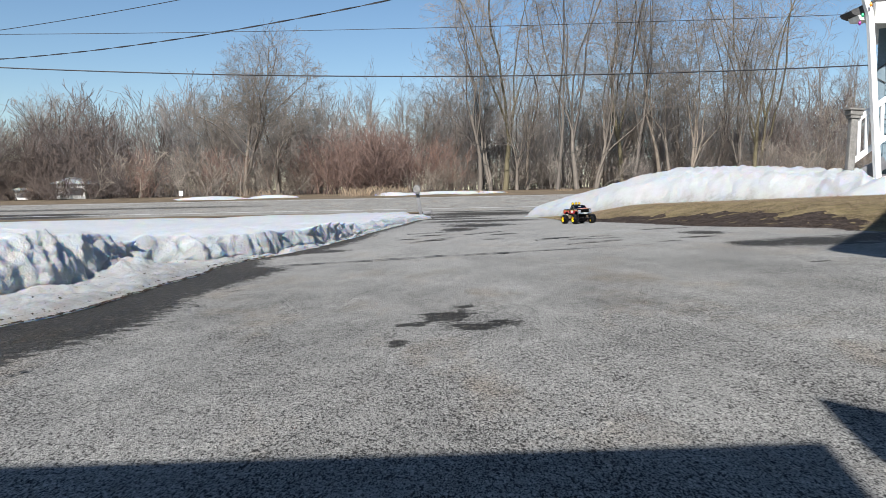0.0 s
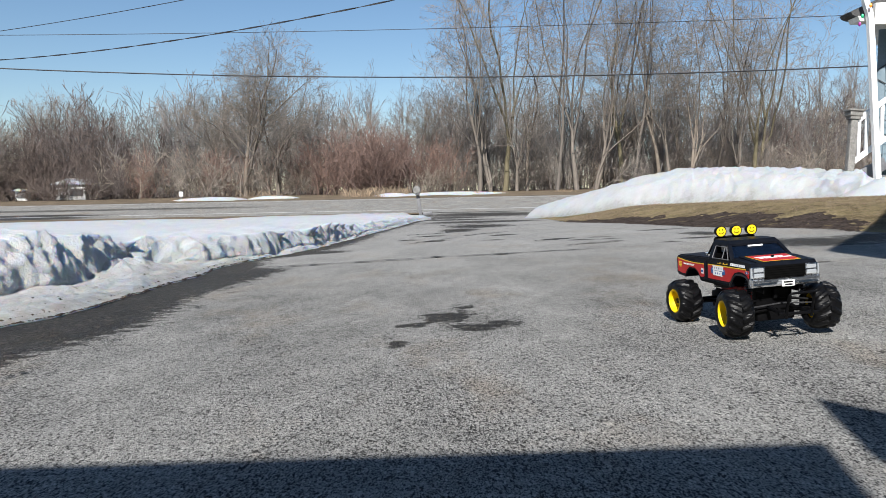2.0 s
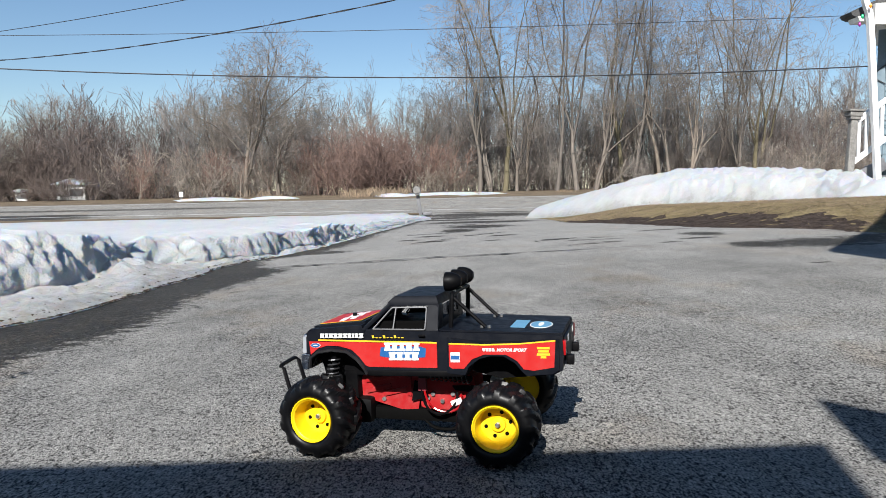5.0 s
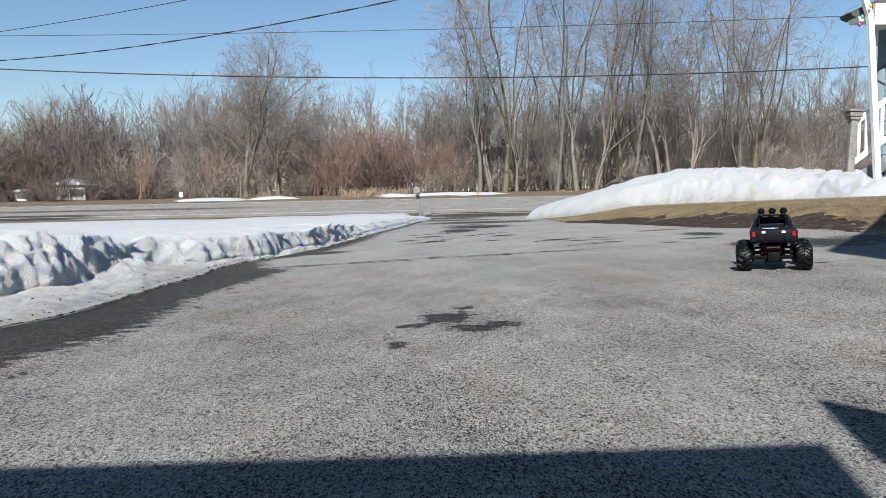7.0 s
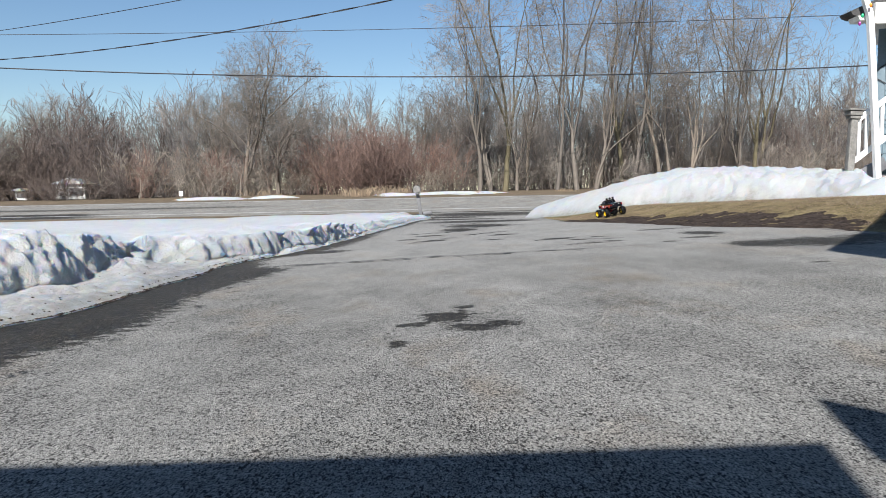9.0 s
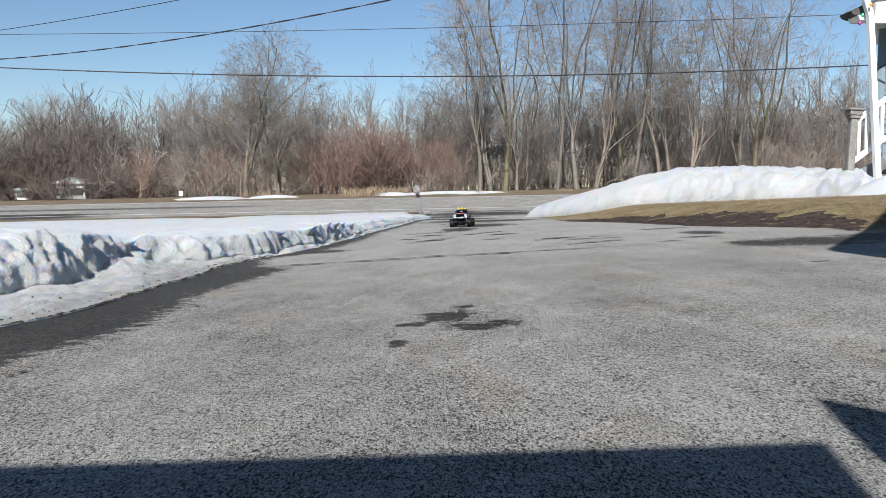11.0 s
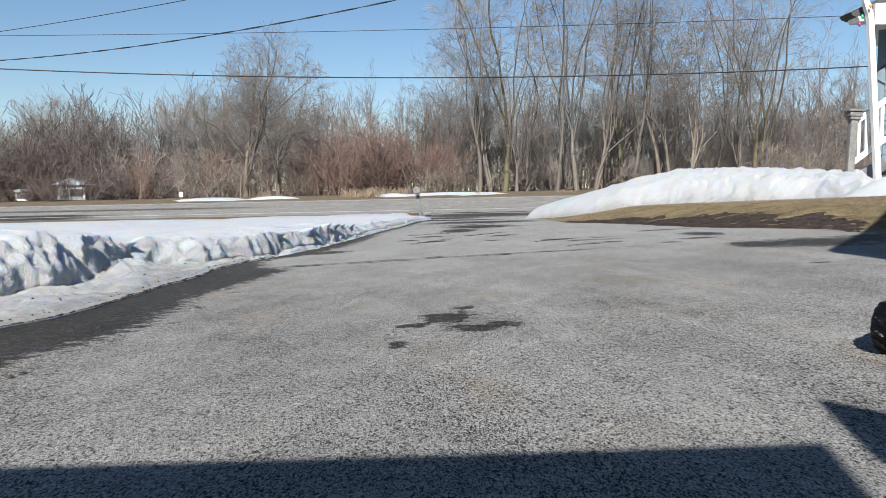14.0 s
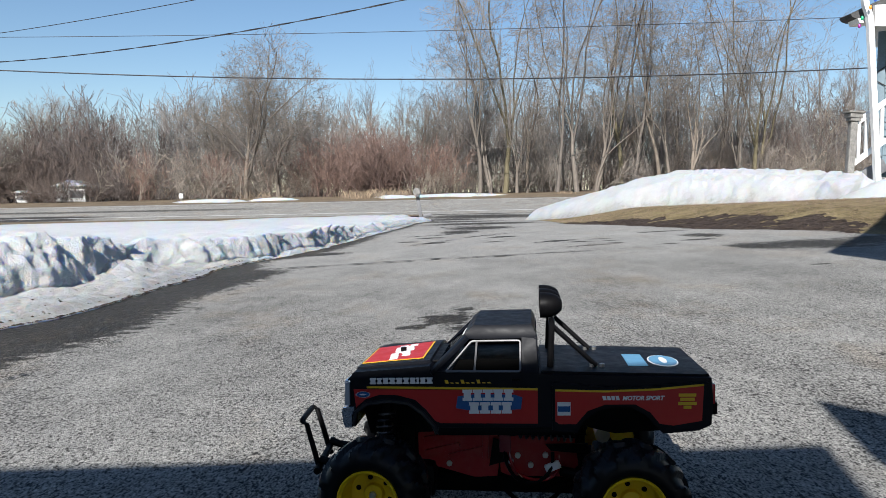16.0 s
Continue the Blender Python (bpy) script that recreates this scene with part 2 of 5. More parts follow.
def land_z(x, y):
    """The ground, with the grass bank beside the drive."""
    z = base_z(x, y)
    d = x - along(GRASS_EDGE, y)
    if d > 0 and y < 26:
        z += along(((-20, .12), (6, .1), (9, .17), (13, .2), (17, .1), (21, 0)), y) * ease((d - .05) / 1.5)
    return z


def grid(name, xs, ys, fn, mat, keep=None):
    idx, verts, faces = {}, [], []
    for j, y in enumerate(ys):
        for i, x in enumerate(xs):
            idx[i, j] = len(verts)
            verts.append((x, y, fn(x, y)))
    for j in range(len(ys) - 1):
        for i in range(len(xs) - 1):
            if keep is None or keep((xs[i] + xs[i + 1]) / 2, (ys[j] + ys[j + 1]) / 2):
                faces.append((idx[i, j], idx[i + 1, j], idx[i + 1, j + 1], idx[i, j + 1]))
    return mesh_object(name, verts, faces, mat, True)


def steps(rows):
    """Values from rows of (start, step), ending at the last start."""
    out = []
    for (a, s), (b, _) in zip(rows, rows[1:]):
        k = max(1, round((b - a) / s))
        out += [a + (b - a) * i / k for i in range(k)]
    return out + [rows[-1][0]]


def scatter_attribute(ob, name, fn):
    at = ob.data.attributes.new(name, "FLOAT", "POINT")
    at.data.foreach_set("value", [fn(*v.co) for v in ob.data.vertices])


SOIL_WIDE = ((5.3, 0), (5.7, .15), (6.1, .55), (7, .95), (8.4, .8), (10, .5), (11.8, .1), (12.5, 0))


# one sheet of ground to the horizon
ground = grid("ground", steps(((-600, 60), (-60, 6), (-12, .8), (-3, .4), (8, .4), (12, 2), (60, 60), (600, 1))),
              steps(((-60, 4), (-2, .5), (22, 1), (48, 4), (120, 60), (600, 1))), lambda x, y: land_z(x, y) - .03, WOODLAND)
tagged(ground, "brown leaf-littered winter ground reaching the horizon", "ground", kind="structure")


# the drive
def puddle(x, y, cx, cy, rx, ry):
    return max(0, 1 - math.hypot((x - cx) / rx, (y - cy) / ry) ** 2)


PUDDLES = ((-.005, 2.45, .085, .13), (.06, 2.5, .055, .09), (.085, 2.24, .1, .09), (.18, 2.28, .065, .07), (.08, 2.66, .04, .05), (-.09, 2.31, .05, .05), (-.12, 2.01, .04, .06), (2.0, 4.82, .2, .34), (2.35, 4.76, .4, .46), (2.8, 4.8, .4, .46),
           (2.1, 6.2, .17, .34), (1.9, 5.7, .15, .1), (1.62, 5.42, .12, .06), (2.05, 7.15, .3, .1), (1.3, 5.83, .1, .07), (1.15, 5.7, .12, .05), (1.32, 6.45, .12, .07), (1.75, 3.54, .06, .04), (.95, 6.5, .12, .1), (1.12, 6.2, .14, .07), (1.35, 6.15, .12, .05),
           (.2, 9.5, .25, .6), (-.1, 7.2, .16, .14), (-.35, 7.6, .12, .1), (.5, 11, .5, 1.1), (.7, 14.5, 1.2, 1.4), (.3, 18, 1.2, 1.2), (1.2, 22.3, 2.2, 1.5), (.2, 20.6, 1.0, .6), (.45, 6.9, .1, .1), (-.15, 8.2, .2, .14), (.6, 7.7, .15, .14), (-1.0, 6.3, .26, .2))


def wetness(x, y, z):
    e = x - along(SNOW_EDGE, y)
    w = along(((-5, .75), (1.5, .5), (2.2, .53), (2.56, .58), (2.9, .48), (3.4, .4), (4.05, .46), (4.45, .5), (4.75, .56), (5.0, .36), (5.7, .16), (6.2, .26), (7, .24), (8.5, .22), (9.5, .12), (20, .2)), y)
    wet = 1.15 * ease((w - e) / .42 + .5)
    g = along(GRASS_EDGE, y) - x
    wet = max(wet, .6 * ease((.2 - g) / .3))
    for p in PUDDLES:
        wet = max(wet, 1.08 * puddle(x, y, p[0], p[1], p[2] * 1.35, p[3] * 1.35))
    return wet


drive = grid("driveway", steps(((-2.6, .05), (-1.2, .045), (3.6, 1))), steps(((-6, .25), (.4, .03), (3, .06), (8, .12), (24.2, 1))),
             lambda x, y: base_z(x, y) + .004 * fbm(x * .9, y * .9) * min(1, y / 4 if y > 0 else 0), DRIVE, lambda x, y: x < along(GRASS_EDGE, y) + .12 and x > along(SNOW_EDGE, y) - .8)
scatter_attribute(drive, "wet", wetness)
tagged(drive, "cracked grey worn asphalt driveway with damp dark patches", "driveway", kind="structure")

# old seams and cracks across the drive
TAR = mottled("dark_crack", (.03, .03, .03), (.06, .06, .058), 12, .85, .3, 80, .002)


def crack(pts, w, seed):
    verts, faces = [], []
    n = 70
    for i in range(n + 1):
        t = i / n * (len(pts) - 1)
        k = min(int(t), len(pts) - 2)
        x, y = (pts[k][j] + (pts[k + 1][j] - pts[k][j]) * (t - k) for j in (0, 1))
        x, y = x + .02 * fbm(i * .21, seed, 0, 3), y + .06 * fbm(i * .13, seed + 5, 0, 4)
        h = w * max(.08, .55 + .9 * fbm(i * .3, seed + 9, 0, 3)) * min(1, (n - i) / 20 + .1)
        verts += [(x, y - h, base_z(x, y - h) + .005), (x, y + h, base_z(x, y + h) + .005)]
        if i:
            faces.append((2 * i - 2, 2 * i - 1, 2 * i + 1, 2 * i))
    tagged(mesh_object("pavement_crack", verts, faces, TAR), "dark crack across the worn asphalt", "crack", kind="structure")


for i, (pts, w) in enumerate((([(-1.1, 4.93), (-.4, 5.05), (.3, 5.08), (1.5, 5.13)], .03), ([(.75, 6.3), (1.15, 6.5)], .05), ([(.2, 7.9), (.75, 8.4)], .05), ([(-.3, 6.9), (.15, 7.6)], .04),
                              ([(-.4, 8.6), (.3, 8.9)], .07), ([(-.55, 2.62), (-.2, 2.56)], .0035), ([(-.82, 2.62), (-.7, 2.7)], .004), ([(-.85, 3.3), (-.7, 3.3)], .005), ([(.5, 3.9), (1.3, 4.9)], .005), ([(-1.02, 1.78), (-.97, 1.81)], .006), ([(-1.03, 2.27), (-.95, 2.29)], .005), ([(-1.0, 3.01), (-.94, 3.05)], .006), ([(-.67, 2.25), (-.58, 2.36)], .003), ([(-.37, 2.24), (-.16, 2.23)], .002), ([(-.99, 3.52), (-.93, 3.54)], .006), ([(-1.04, 5.05), (-.2, 4.98)], .006), ([(.9, 5.6), (1.2, 5.75)], .03), ([(.4, 10.2), (1.2, 10.6)], .1), ([(-.05, 12), (.9, 12.6)], .16))):
    crack(pts, w, i * 3.7)

# the road, with its white edge lines
road = grid("road", steps(((-300, 20), (-40, 2), (40, 20), (300, 1))), steps(((24, .4), (34.2, 1))), lambda x, y: base_z(x, y) + .02, ROAD)
scatter_attribute(road, "wet", lambda x, y, z: max(2.3 * ease((-11.2 - x) / 2) * ease((y - 24.1) / .3) * ease((26.9 - y) / .8), ease((-3 - x) / 6) * ease((1.0 - abs(y - 29.2)) / .5) * .75, .12 + .2 * ease((.5 - abs(y - 29.2)) / .4)))
tagged(road, "two-lane grey asphalt road, wet along one stretch", "road", kind="structure")
PAINT = mottled("road_paint", (.421, .421, .406), (.573, .573, .558), 3, .7, .3, 30, 0)
for y0 in (25.3, 33.2):
    ob = grid("road_line", steps(((-300, 20), (-40, 2), (40, 20), (300, 1))), (y0, y0 + .16), lambda x, y: base_z(x, y) + .027, PAINT)
    tagged(ob, "worn white painted road edge line", "road marking", kind="structure")

# verges of dry grass and grit on both sides of the road
ob = grid("verge", steps(((-300, 20), (-40, 1), (40, 20), (300, 1))), steps(((34.2, .5), (41, 1))), lambda x, y: base_z(x, y) + .02 + .03 * fbm(x * .7, y), VERGE)
tagged(ob, "sandy brown roadside verge of dry grass and grit", "verge", kind="structure")
ob = grid("verge", steps(((-300, 20), (-40, .5), (-.6, 1))), steps(((22.6, .25), (24.02, 1))), lambda x, y: base_z(x, y) + .03 + .02 * fbm(x * .9, y * 2), VERGE)
tagged(ob, "sandy brown roadside verge of dry grass and grit", "verge", kind="structure")

# grass bank beside the drive, bare soil at its foot
lawn = grid("lawn", steps(((1.3, .06), (6, .25), (12, 1))), steps(((-6, .5), (3, .1), (14, .25), (23.5, 1))),
            lambda x, y: land_z(x, y) + (.012 + .012 * fbm(x * 5, y * 5)) * ease((x - along(GRASS_EDGE, y)) / .2) - .004, TURF, lambda x, y: x > along(GRASS_EDGE, y) - .03 + .06 * fbm(x * 2, y * 2))
tagged(lawn, "dead yellow-brown winter lawn on a low bank", "lawn", kind="structure")


def meltwater():
    """A shallow ruffled puddle along the near edge of the road."""
    m, n, l, b = material("meltwater", .32, 0, (.03, .035, .04))
    b.inputs["IOR"].default_value = 1.33
    v = spot(n)
    bump(n, l, b, tex(n, l, "Noise", 14, v, 3, .6).outputs[0], .8, .08)
    verts, faces = [], []
    for i in range(61):
        x = -30 + .305 * i
        w = .8 * ease((61 - i) / 12) * (1 + .5 * fbm(x * .8, 2.0))
        verts += [(x, y, base_z(x, y) + .014) for y in (24.15 + .08 * fbm(x, 5.0), 24.15 + .1 + w)]
        if i:
            faces.append((2 * i - 2, 2 * i, 2 * i + 1, 2 * i - 1))
    tagged(mesh_object("puddle", verts, faces, m), "shallow meltwater puddle along the road edge", "puddle", kind="structure")


meltwater()


def soil_depth(x, y):
    """How far inside the bare strip a spot lies, negative outside."""
    d = x - along(GRASS_EDGE, y) + .07 * fbm(x * 4, y * 3) + .04 * fbm(x * 9, y * 7, 3)
    wide = along(SOIL_WIDE, y) * (1.0 + .4 * fbm(x * 2.2, y * 1.6)) + .13 * fbm(x * 9, y * 7, 6, 5)
    return min(d + .02, wide - d)


soil = grid("soil_strip", steps(((1.3, .03), (4.2, 1))), steps(((3.2, .045), (12, 1))),
            lambda x, y: land_z(x, y) - .008 + .024 * ease(soil_depth(x, y) / .1) + .012 * fbm(x * 11, y * 8, 0, 5) * ease(soil_depth(x, y) / .1), SOIL,
            lambda x, y: soil_depth(x, y) > -.03)
tagged(soil, "strip of bare dark soil at the foot of the lawn", "soil", kind="structure")

# ---- snow ----
def snow_bank():
    """The cut bank along the drive: an icy apron, a broken face with hollows and lips, and the snowfield behind."""
    ys = steps(((-4, .3), (1.8, .04), (3.2, .022), (6, .035), (10, .14), (22.75, 1)))
    deep = ((-4, .3), (2.4, .3), (3.4, .3), (3.9, .33), (4.6, .28), (5.2, .24), (6.2, .21), (8, .19), (9, .14), (14, .12), (22, .1))
    # how far the foot of the face stands behind the edge, and how far its lip hangs over
    foot = ((-4, .9), (2.4, .75), (3.0, .62), (3.4, .56), (3.7, .47), (4.05, .37), (4.25, .45), (4.5, .54), (4.85, .5), (5.1, .34), (5.3, .2), (5.5, .1), (5.8, .05), (6.2, .06), (8, .05), (22, .03))
    lip = ((-4, -.03), (3.0, -.03), (3.4, -.07), (3.8, -.12), (4.05, -.14), (4.3, -.03), (4.9, -.01), (5.1, -.06), (5.3, -.08), (5.6, -.04), (5.9, -.015), (7.4, -.01), (8.2, -.02), (10, -.05), (22, -.1))
    ice = ((-4, .06), (3, .06), (3.8, .05), (4.2, .07), (4.8, .06), (6, .03), (22, .02))
    nf, na, nt = 16, 16, 8
    back = steps(((0, .05), (.5, .14), (1.5, .4), (5, 2), (16, 6), (70, 1)))[1:]
    verts, faces, dirt = [], [], []
    for y in ys:
        x0 = along(SNOW_EDGE, y) + .035 * fbm(y * 5, 1.7, 0, 3)
        a = max(.02, along(foot, y) + .05 * fbm(y * 3.3, 4.4, 0, 3))
        o = along(lip, y) + .05 * fbm(y * 6.1, 9.2, 0, 3)
        top = along(deep, y) * (1 + .16 * fbm(y * 1.1, 8.1, 0, 3))
        k0 = along(ice, y)
        prof = [(0, -.03, 1), (0, .006, 1)]
        for i in range(1, na + 1):
            f = i / na
            mound = .09 * ease(1 - abs(y - 4.55) / .5) * ease((f - .35) / .5)
            prof.append((a * f, k0 * (.35 * ease(f * 5) + .65 * f) + mound * (.6 + 1.2 * fbm(y * 4, f * 3, 2)), max(.5, 1.1 - .5 * f) if y < 6 else .6))
        z0 = prof[-1][1]
        for i in range(1, nf + 1):
            f = i / nf
            # hollow in the middle, then the lip
            prof.append((a - o * f * f + .05 * math.sin(math.pi * f) * (o > 0) + (.0 if o > 0 else .05 * f), z0 + (top - z0) * (.92 * f), .14 * (1 - f) ** 2))
        for i in range(1, nt + 1):
            f = i / nt
            prof.append((a - o + .05 * (o <= 0) + .34 * f, z0 + (top - z0) * (.92 + .08 * math.sin(f * 1.57)), .03))
        e1, h1 = prof[-1][:2]
        for e in back:
            prof.append((e1 + e, h1 - .5 * top * ease((e - .6) / 5), .04))
        for j, (e, h, d) in enumerate(prof):
            x, z = x0 - e, h
            if 1 < j:
                g = ease((j - 1) / 6)
                cut = 1 - .6 * ease((y - 5.3) / .5) * ease((8.6 - y) / .8)
                s = Vector((x * 3.4, y * 3.0, z * 4.5))
                big = noise.fractal(s, .9, 2.0, 3)
                cell = noise.fractal(Vector((x * 9, y * 11, z * 7)), .8, 2.1, 3)
                inface = 1 if na + 1 < j < na + nf + nt else .4
                cell += .6 * noise.fractal(Vector((x * 27, y * 24, z * 20)), .8, 2.1, 3)
                flute = 1 - 2 * abs(fbm(y * 7 - z * 5, z * 1.5, 7, 3))
                x += (.024 * big + .016 * cell + .012 * flute * (na < j < na + nf + nt)) * g * inface * cut * (1 if y < 10 else .5)
                z += (.024 * big + .012 * cell) * g * (1 if e < 3 else .5) + .03 * fbm(x * .5, y * .5) * ease(e - a - 1)
                if inface == 1 and 3.75 < y < 4.7:
                    x += .02 * fbm(y * 14 - z * 9, 2.2, 0, 2)
                if inface == 1 and y > 5.4:
                    x += .022 * abs(fbm(y * 19, z * 3, 3, 3)) * ease((12 - y) / 3)
            z *= ease((22.75 - y) / .6) if y > 22.15 else 1
            verts.append((x, y, base_z(x, y) + z))
            dirt.append(max(d * (.9 if y < 5.8 else .5), .35 * ease((y - 19.5) / 3)))
    k = len(prof)
    for j in range(len(ys) - 1):
        for i in range(k - 1):
            p = j * k + i
            faces.append((p, p + k, p + k + 1, p + 1))
    ob = mesh_object("snow_bank", verts, faces, SNOW, True)
    at = ob.data.attributes.new("dirt", "FLOAT", "POINT")
    at.data.foreach_set("value", dirt)
    tagged(ob, "cut bank of old dirty snow along the drive, snowfield behind", "snow", kind="stuff")


def grit_crumbs():
    """Dark grit melted out along the edge of the ice, and bits strewn on the apron."""
    rng = random.Random(12)
    verts, faces = [], []
    for i in range(1800):
        y = 1.9 + 4.2 * rng.random() ** 1.2
        e = rng.gauss(0, .008) if i % 22 else .3 * rng.random()
        x = along(SNOW_EDGE, y) + .035 * fbm(y * 5, 1.7, 0, 3) - e + .008
        r = .0012 + .0035 * rng.random() ** 4
        z = base_z(x, y) + (.008 if e < .01 else .02 + .02 * min(1, e / .05) + .12 * e) + r * .3
        b = len(verts)
        sx, sy = 1 + 2.2 * rng.random(), 1 + 1.5 * rng.random()
        for dx, dy, dz in ((sx, 0, 0), (0, sy, 0), (-sx, 0, 0), (0, -sy, 0), (0, 0, .8), (0, 0, -.8)):
            verts.append((x + dx * r, y + dy * r, z + dz * r))
        faces += [(b + j, b + (j + 1) % 4, b + 4) for j in range(4)] + [(b + (j + 1) % 4, b + j, b + 5) for j in range(4)]
    ob = mesh_object("grit", verts, faces, SOIL)
    tagged(ob, "dark crumbs of grit and soil along the melting ice edge", "grit", kind="stuff")


def snow_heap():
    """The ploughed heap at the top of the lawn."""
    toe = ((0, (1.93, 18.2)), (.1, (2.3, 16.6)), (.2, (2.95, 15.2)), (.34, (4.0, 14.2)), (.55, (4.95, 13.0)), (.74, (5.8, 12.0)), (.88, (6.1, 10.9)), (1, (7.2, 10.2)))
    high = ((0, .2), (.012, .31), (.05, .36), (.12, .42), (.2, .5), (.27, .66), (.36, .77), (.45, .76), (.55, .68), (.64, .62), (.74, .52), (.8, .46), (.87, .4), (.91, .15), (1, .03))
    verts, faces, dirt = [], [], []
    ss, ts = steps(((0, .006), (1, 1))), steps(((0, .012), (.3, .03), (1, 1)))
    for s in ss:
        tx, ty = along([(a, p[0]) for a, p in toe], s), along([(a, p[1]) for a, p in toe], s)
        for t in ts:
            w = 3.4 * t
            x, y = tx + .42 * w + .03 * fbm(s * 12, t * 4), ty + .9 * w + .05 * fbm(s * 10, t * 3, 3) * (1 - t)
            f = .5 * ease(t / .16) + .5 * ease(t / .42)
            h = along(high, s) * f * (1 - .35 * ease((t - .5) / .5)) * ease((1 - t) / .15)
            h += (.04 * fbm(x * .9, y * .9) + .014 * fbm(x * 2.6, y * 2.0, 2) + (.022 + .03 * ease((s - .3) / .2)) * fbm(x * 6, y * 6, 0, 6)) * ease(t / .12) * ease((1 - t) / .15) * min(1, s * 12)
            verts.append((x, y, land_z(x, y) + h + (.015 if t else -.05)))
            dirt.append((.95 if .06 < s < .6 else .5) * ease(1 - t / (.1 + .06 * fbm(s * 30, 2.0))) + .24)
    k = len(ts)
    for j in range(len(ss) - 1):
        for i in range(k - 1):
            p = j * k + i
            faces.append((p, p + 1, p + k + 1, p + k))
    ob = mesh_object("snow_heap", verts, faces, SNOW, True)
    at = ob.data.attributes.new("dirt", "FLOAT", "POINT")
    at.data.foreach_set("value", dirt)
    tagged(ob, "long rounded heap of ploughed white snow on the lawn", "snow", kind="stuff")


def snow_patch(cx, cy, rx, ry, seed):
    """A last patch of snow beyond the road."""
    verts, faces = [], []
    n = 40
    for k in range(4):
        for j in range(n):
            t = 2 * math.pi * j / n
            r = (1 - k / 3.2) * (1 + .4 * fbm(math.cos(t) * 2, math.sin(t) * 2, seed))
            x, y = cx + rx * r * math.cos(t), cy + ry * r * math.sin(t)
            verts.append((x, y, base_z(x, y) + (.0, .1, .14, .16)[k]))
    for k in range(3):
        for j in range(n):
            faces.append((k * n + j, k * n + (j + 1) % n, (k + 1) * n + (j + 1) % n, (k + 1) * n + j))
    faces.append(tuple(range(3 * n, 4 * n)))
    ob = mesh_object("snow_patch", verts, faces, SNOW, True)
    tagged(ob, "leftover patch of white snow on the far verge", "snow", "snow patches beyond the road")


def snow_mound(cx, cy, rx, ry, h, seed):
    """A small rounded pile."""
    verts, faces = [], []
    n, rows = 48, 14
    for k in range(rows):
        f = 1 - k / (rows - 1)
        for j in range(n):
            t = 2 * math.pi * j / n
            x, y = cx + rx * f * math.cos(t) * (1 + .15 * fbm(math.cos(t), math.sin(t), seed)), cy + ry * f * math.sin(t)
            verts.append((x, y, land_z(x, y) - .03 + (h + .05 * fbm(x * 2.5, y * 2.5, seed)) * ease((1 - f) * 1.25)))
    for k in range(rows - 1):
        faces += [(k * n + j, k * n + (j + 1) % n, (k + 1) * n + (j + 1) % n, (k + 1) * n + j) for j in range(n)]
    ob = mesh_object("snow_mound", verts, faces, SNOW, True)
    tagged(ob, "small rounded pile of white snow by the downspout", "snow")


snow_bank()
grit_crumbs()
snow_heap()
snow_mound(6.75, 11.3, 1.1, .9, .34, 4)
for a in ((-10.9, 36.3, 1.7, .8, 1), (-8.1, 36.7, 1.3, .4, 5), (.5, 37.4, 2.6, 1.0, 2), (-2.5, 37.2, 1.0, .6, 8)):
    snow_patch(*a)


# ---- trees ----
def grow(out, p, d, length, r, level, rng, spec):
    """One branch as a tapered tube, with its own branches. out: verts and faces of the trunk and of the crown."""
    sides = (7, 4, 3, 3, 3)[level]
    segs = 1 if level == spec["depth"] else spec["segs"][level]
    verts, faces = out[0] if level < spec["trunk_levels"] else out[1]
    start, pts = None, []
    d = d.normalized()
    step = length / segs
    for i in range(segs + 1):
        f = i / segs
        pts.append((p.copy(), d.copy()))
        rr = max(r * (1 - f * (.72 if level == 0 else .7)), spec["thin"])
        u = d.orthogonal().normalized()
        v = d.cross(u)
        base = len(verts)
        verts += [tuple(p + (u * math.cos(a) + v * math.sin(a)) * rr) for a in (2 * math.pi * j / sides for j in range(sides))]
        if start is not None:
            faces += [(start + j, start + (j + 1) % sides, base + (j + 1) % sides, base + j) for j in range(sides)]
        start = base
        wob = spec["wobble"][level]
        d = (d + Vector((rng.gauss(0, wob), rng.gauss(0, wob), rng.gauss(0, wob) + spec["lift"][level]))).normalized()
        p = p + d * step
    if level >= spec["depth"]:
        return
    k = spec["kids"][level]
    lo = spec["low"] if level == 0 else .15
    for i in range(k):
        f = lo + (1 - lo) * (i + rng.random()) / k
        x = min(f, .999) * segs
        q, dd = pts[int(x)]
        q = q + (pts[int(x) + 1][0] - q) * (x % 1)
        a = rng.random() * 6.283
        u = dd.orthogonal().normalized()
        side = u * math.cos(a) + dd.cross(u) * math.sin(a)
        sp = spec["spread"][level]
        nd = dd * math.cos(sp) + side * math.sin(sp) * (.75 + .5 * rng.random())
        ll = length * spec["ratio"][level] * (1.15 - spec["taper"] * f) * (.7 + .6 * rng.random())
        grow(out, q, nd, ll, max(r * (1 - .72 * f) * spec["thick"][level], spec["thin"]), level + 1, rng, spec)


def tree_spec(**kw):
    s = dict(segs=(13, 7, 4, 2), trunk_levels=2, depth=4, taper=.6, kids=(13, 6, 5, 3), low=.3, spread=(.75, .7, .65, .6), ratio=(.42, .5, .5, .5), thick=(.5, .55, .55, .6),
             thin=.009, wobble=(.09, .14, .15, .14, .12), lift=(.02, .09, .06, .04, .03))
    s.update(kw)
    return s


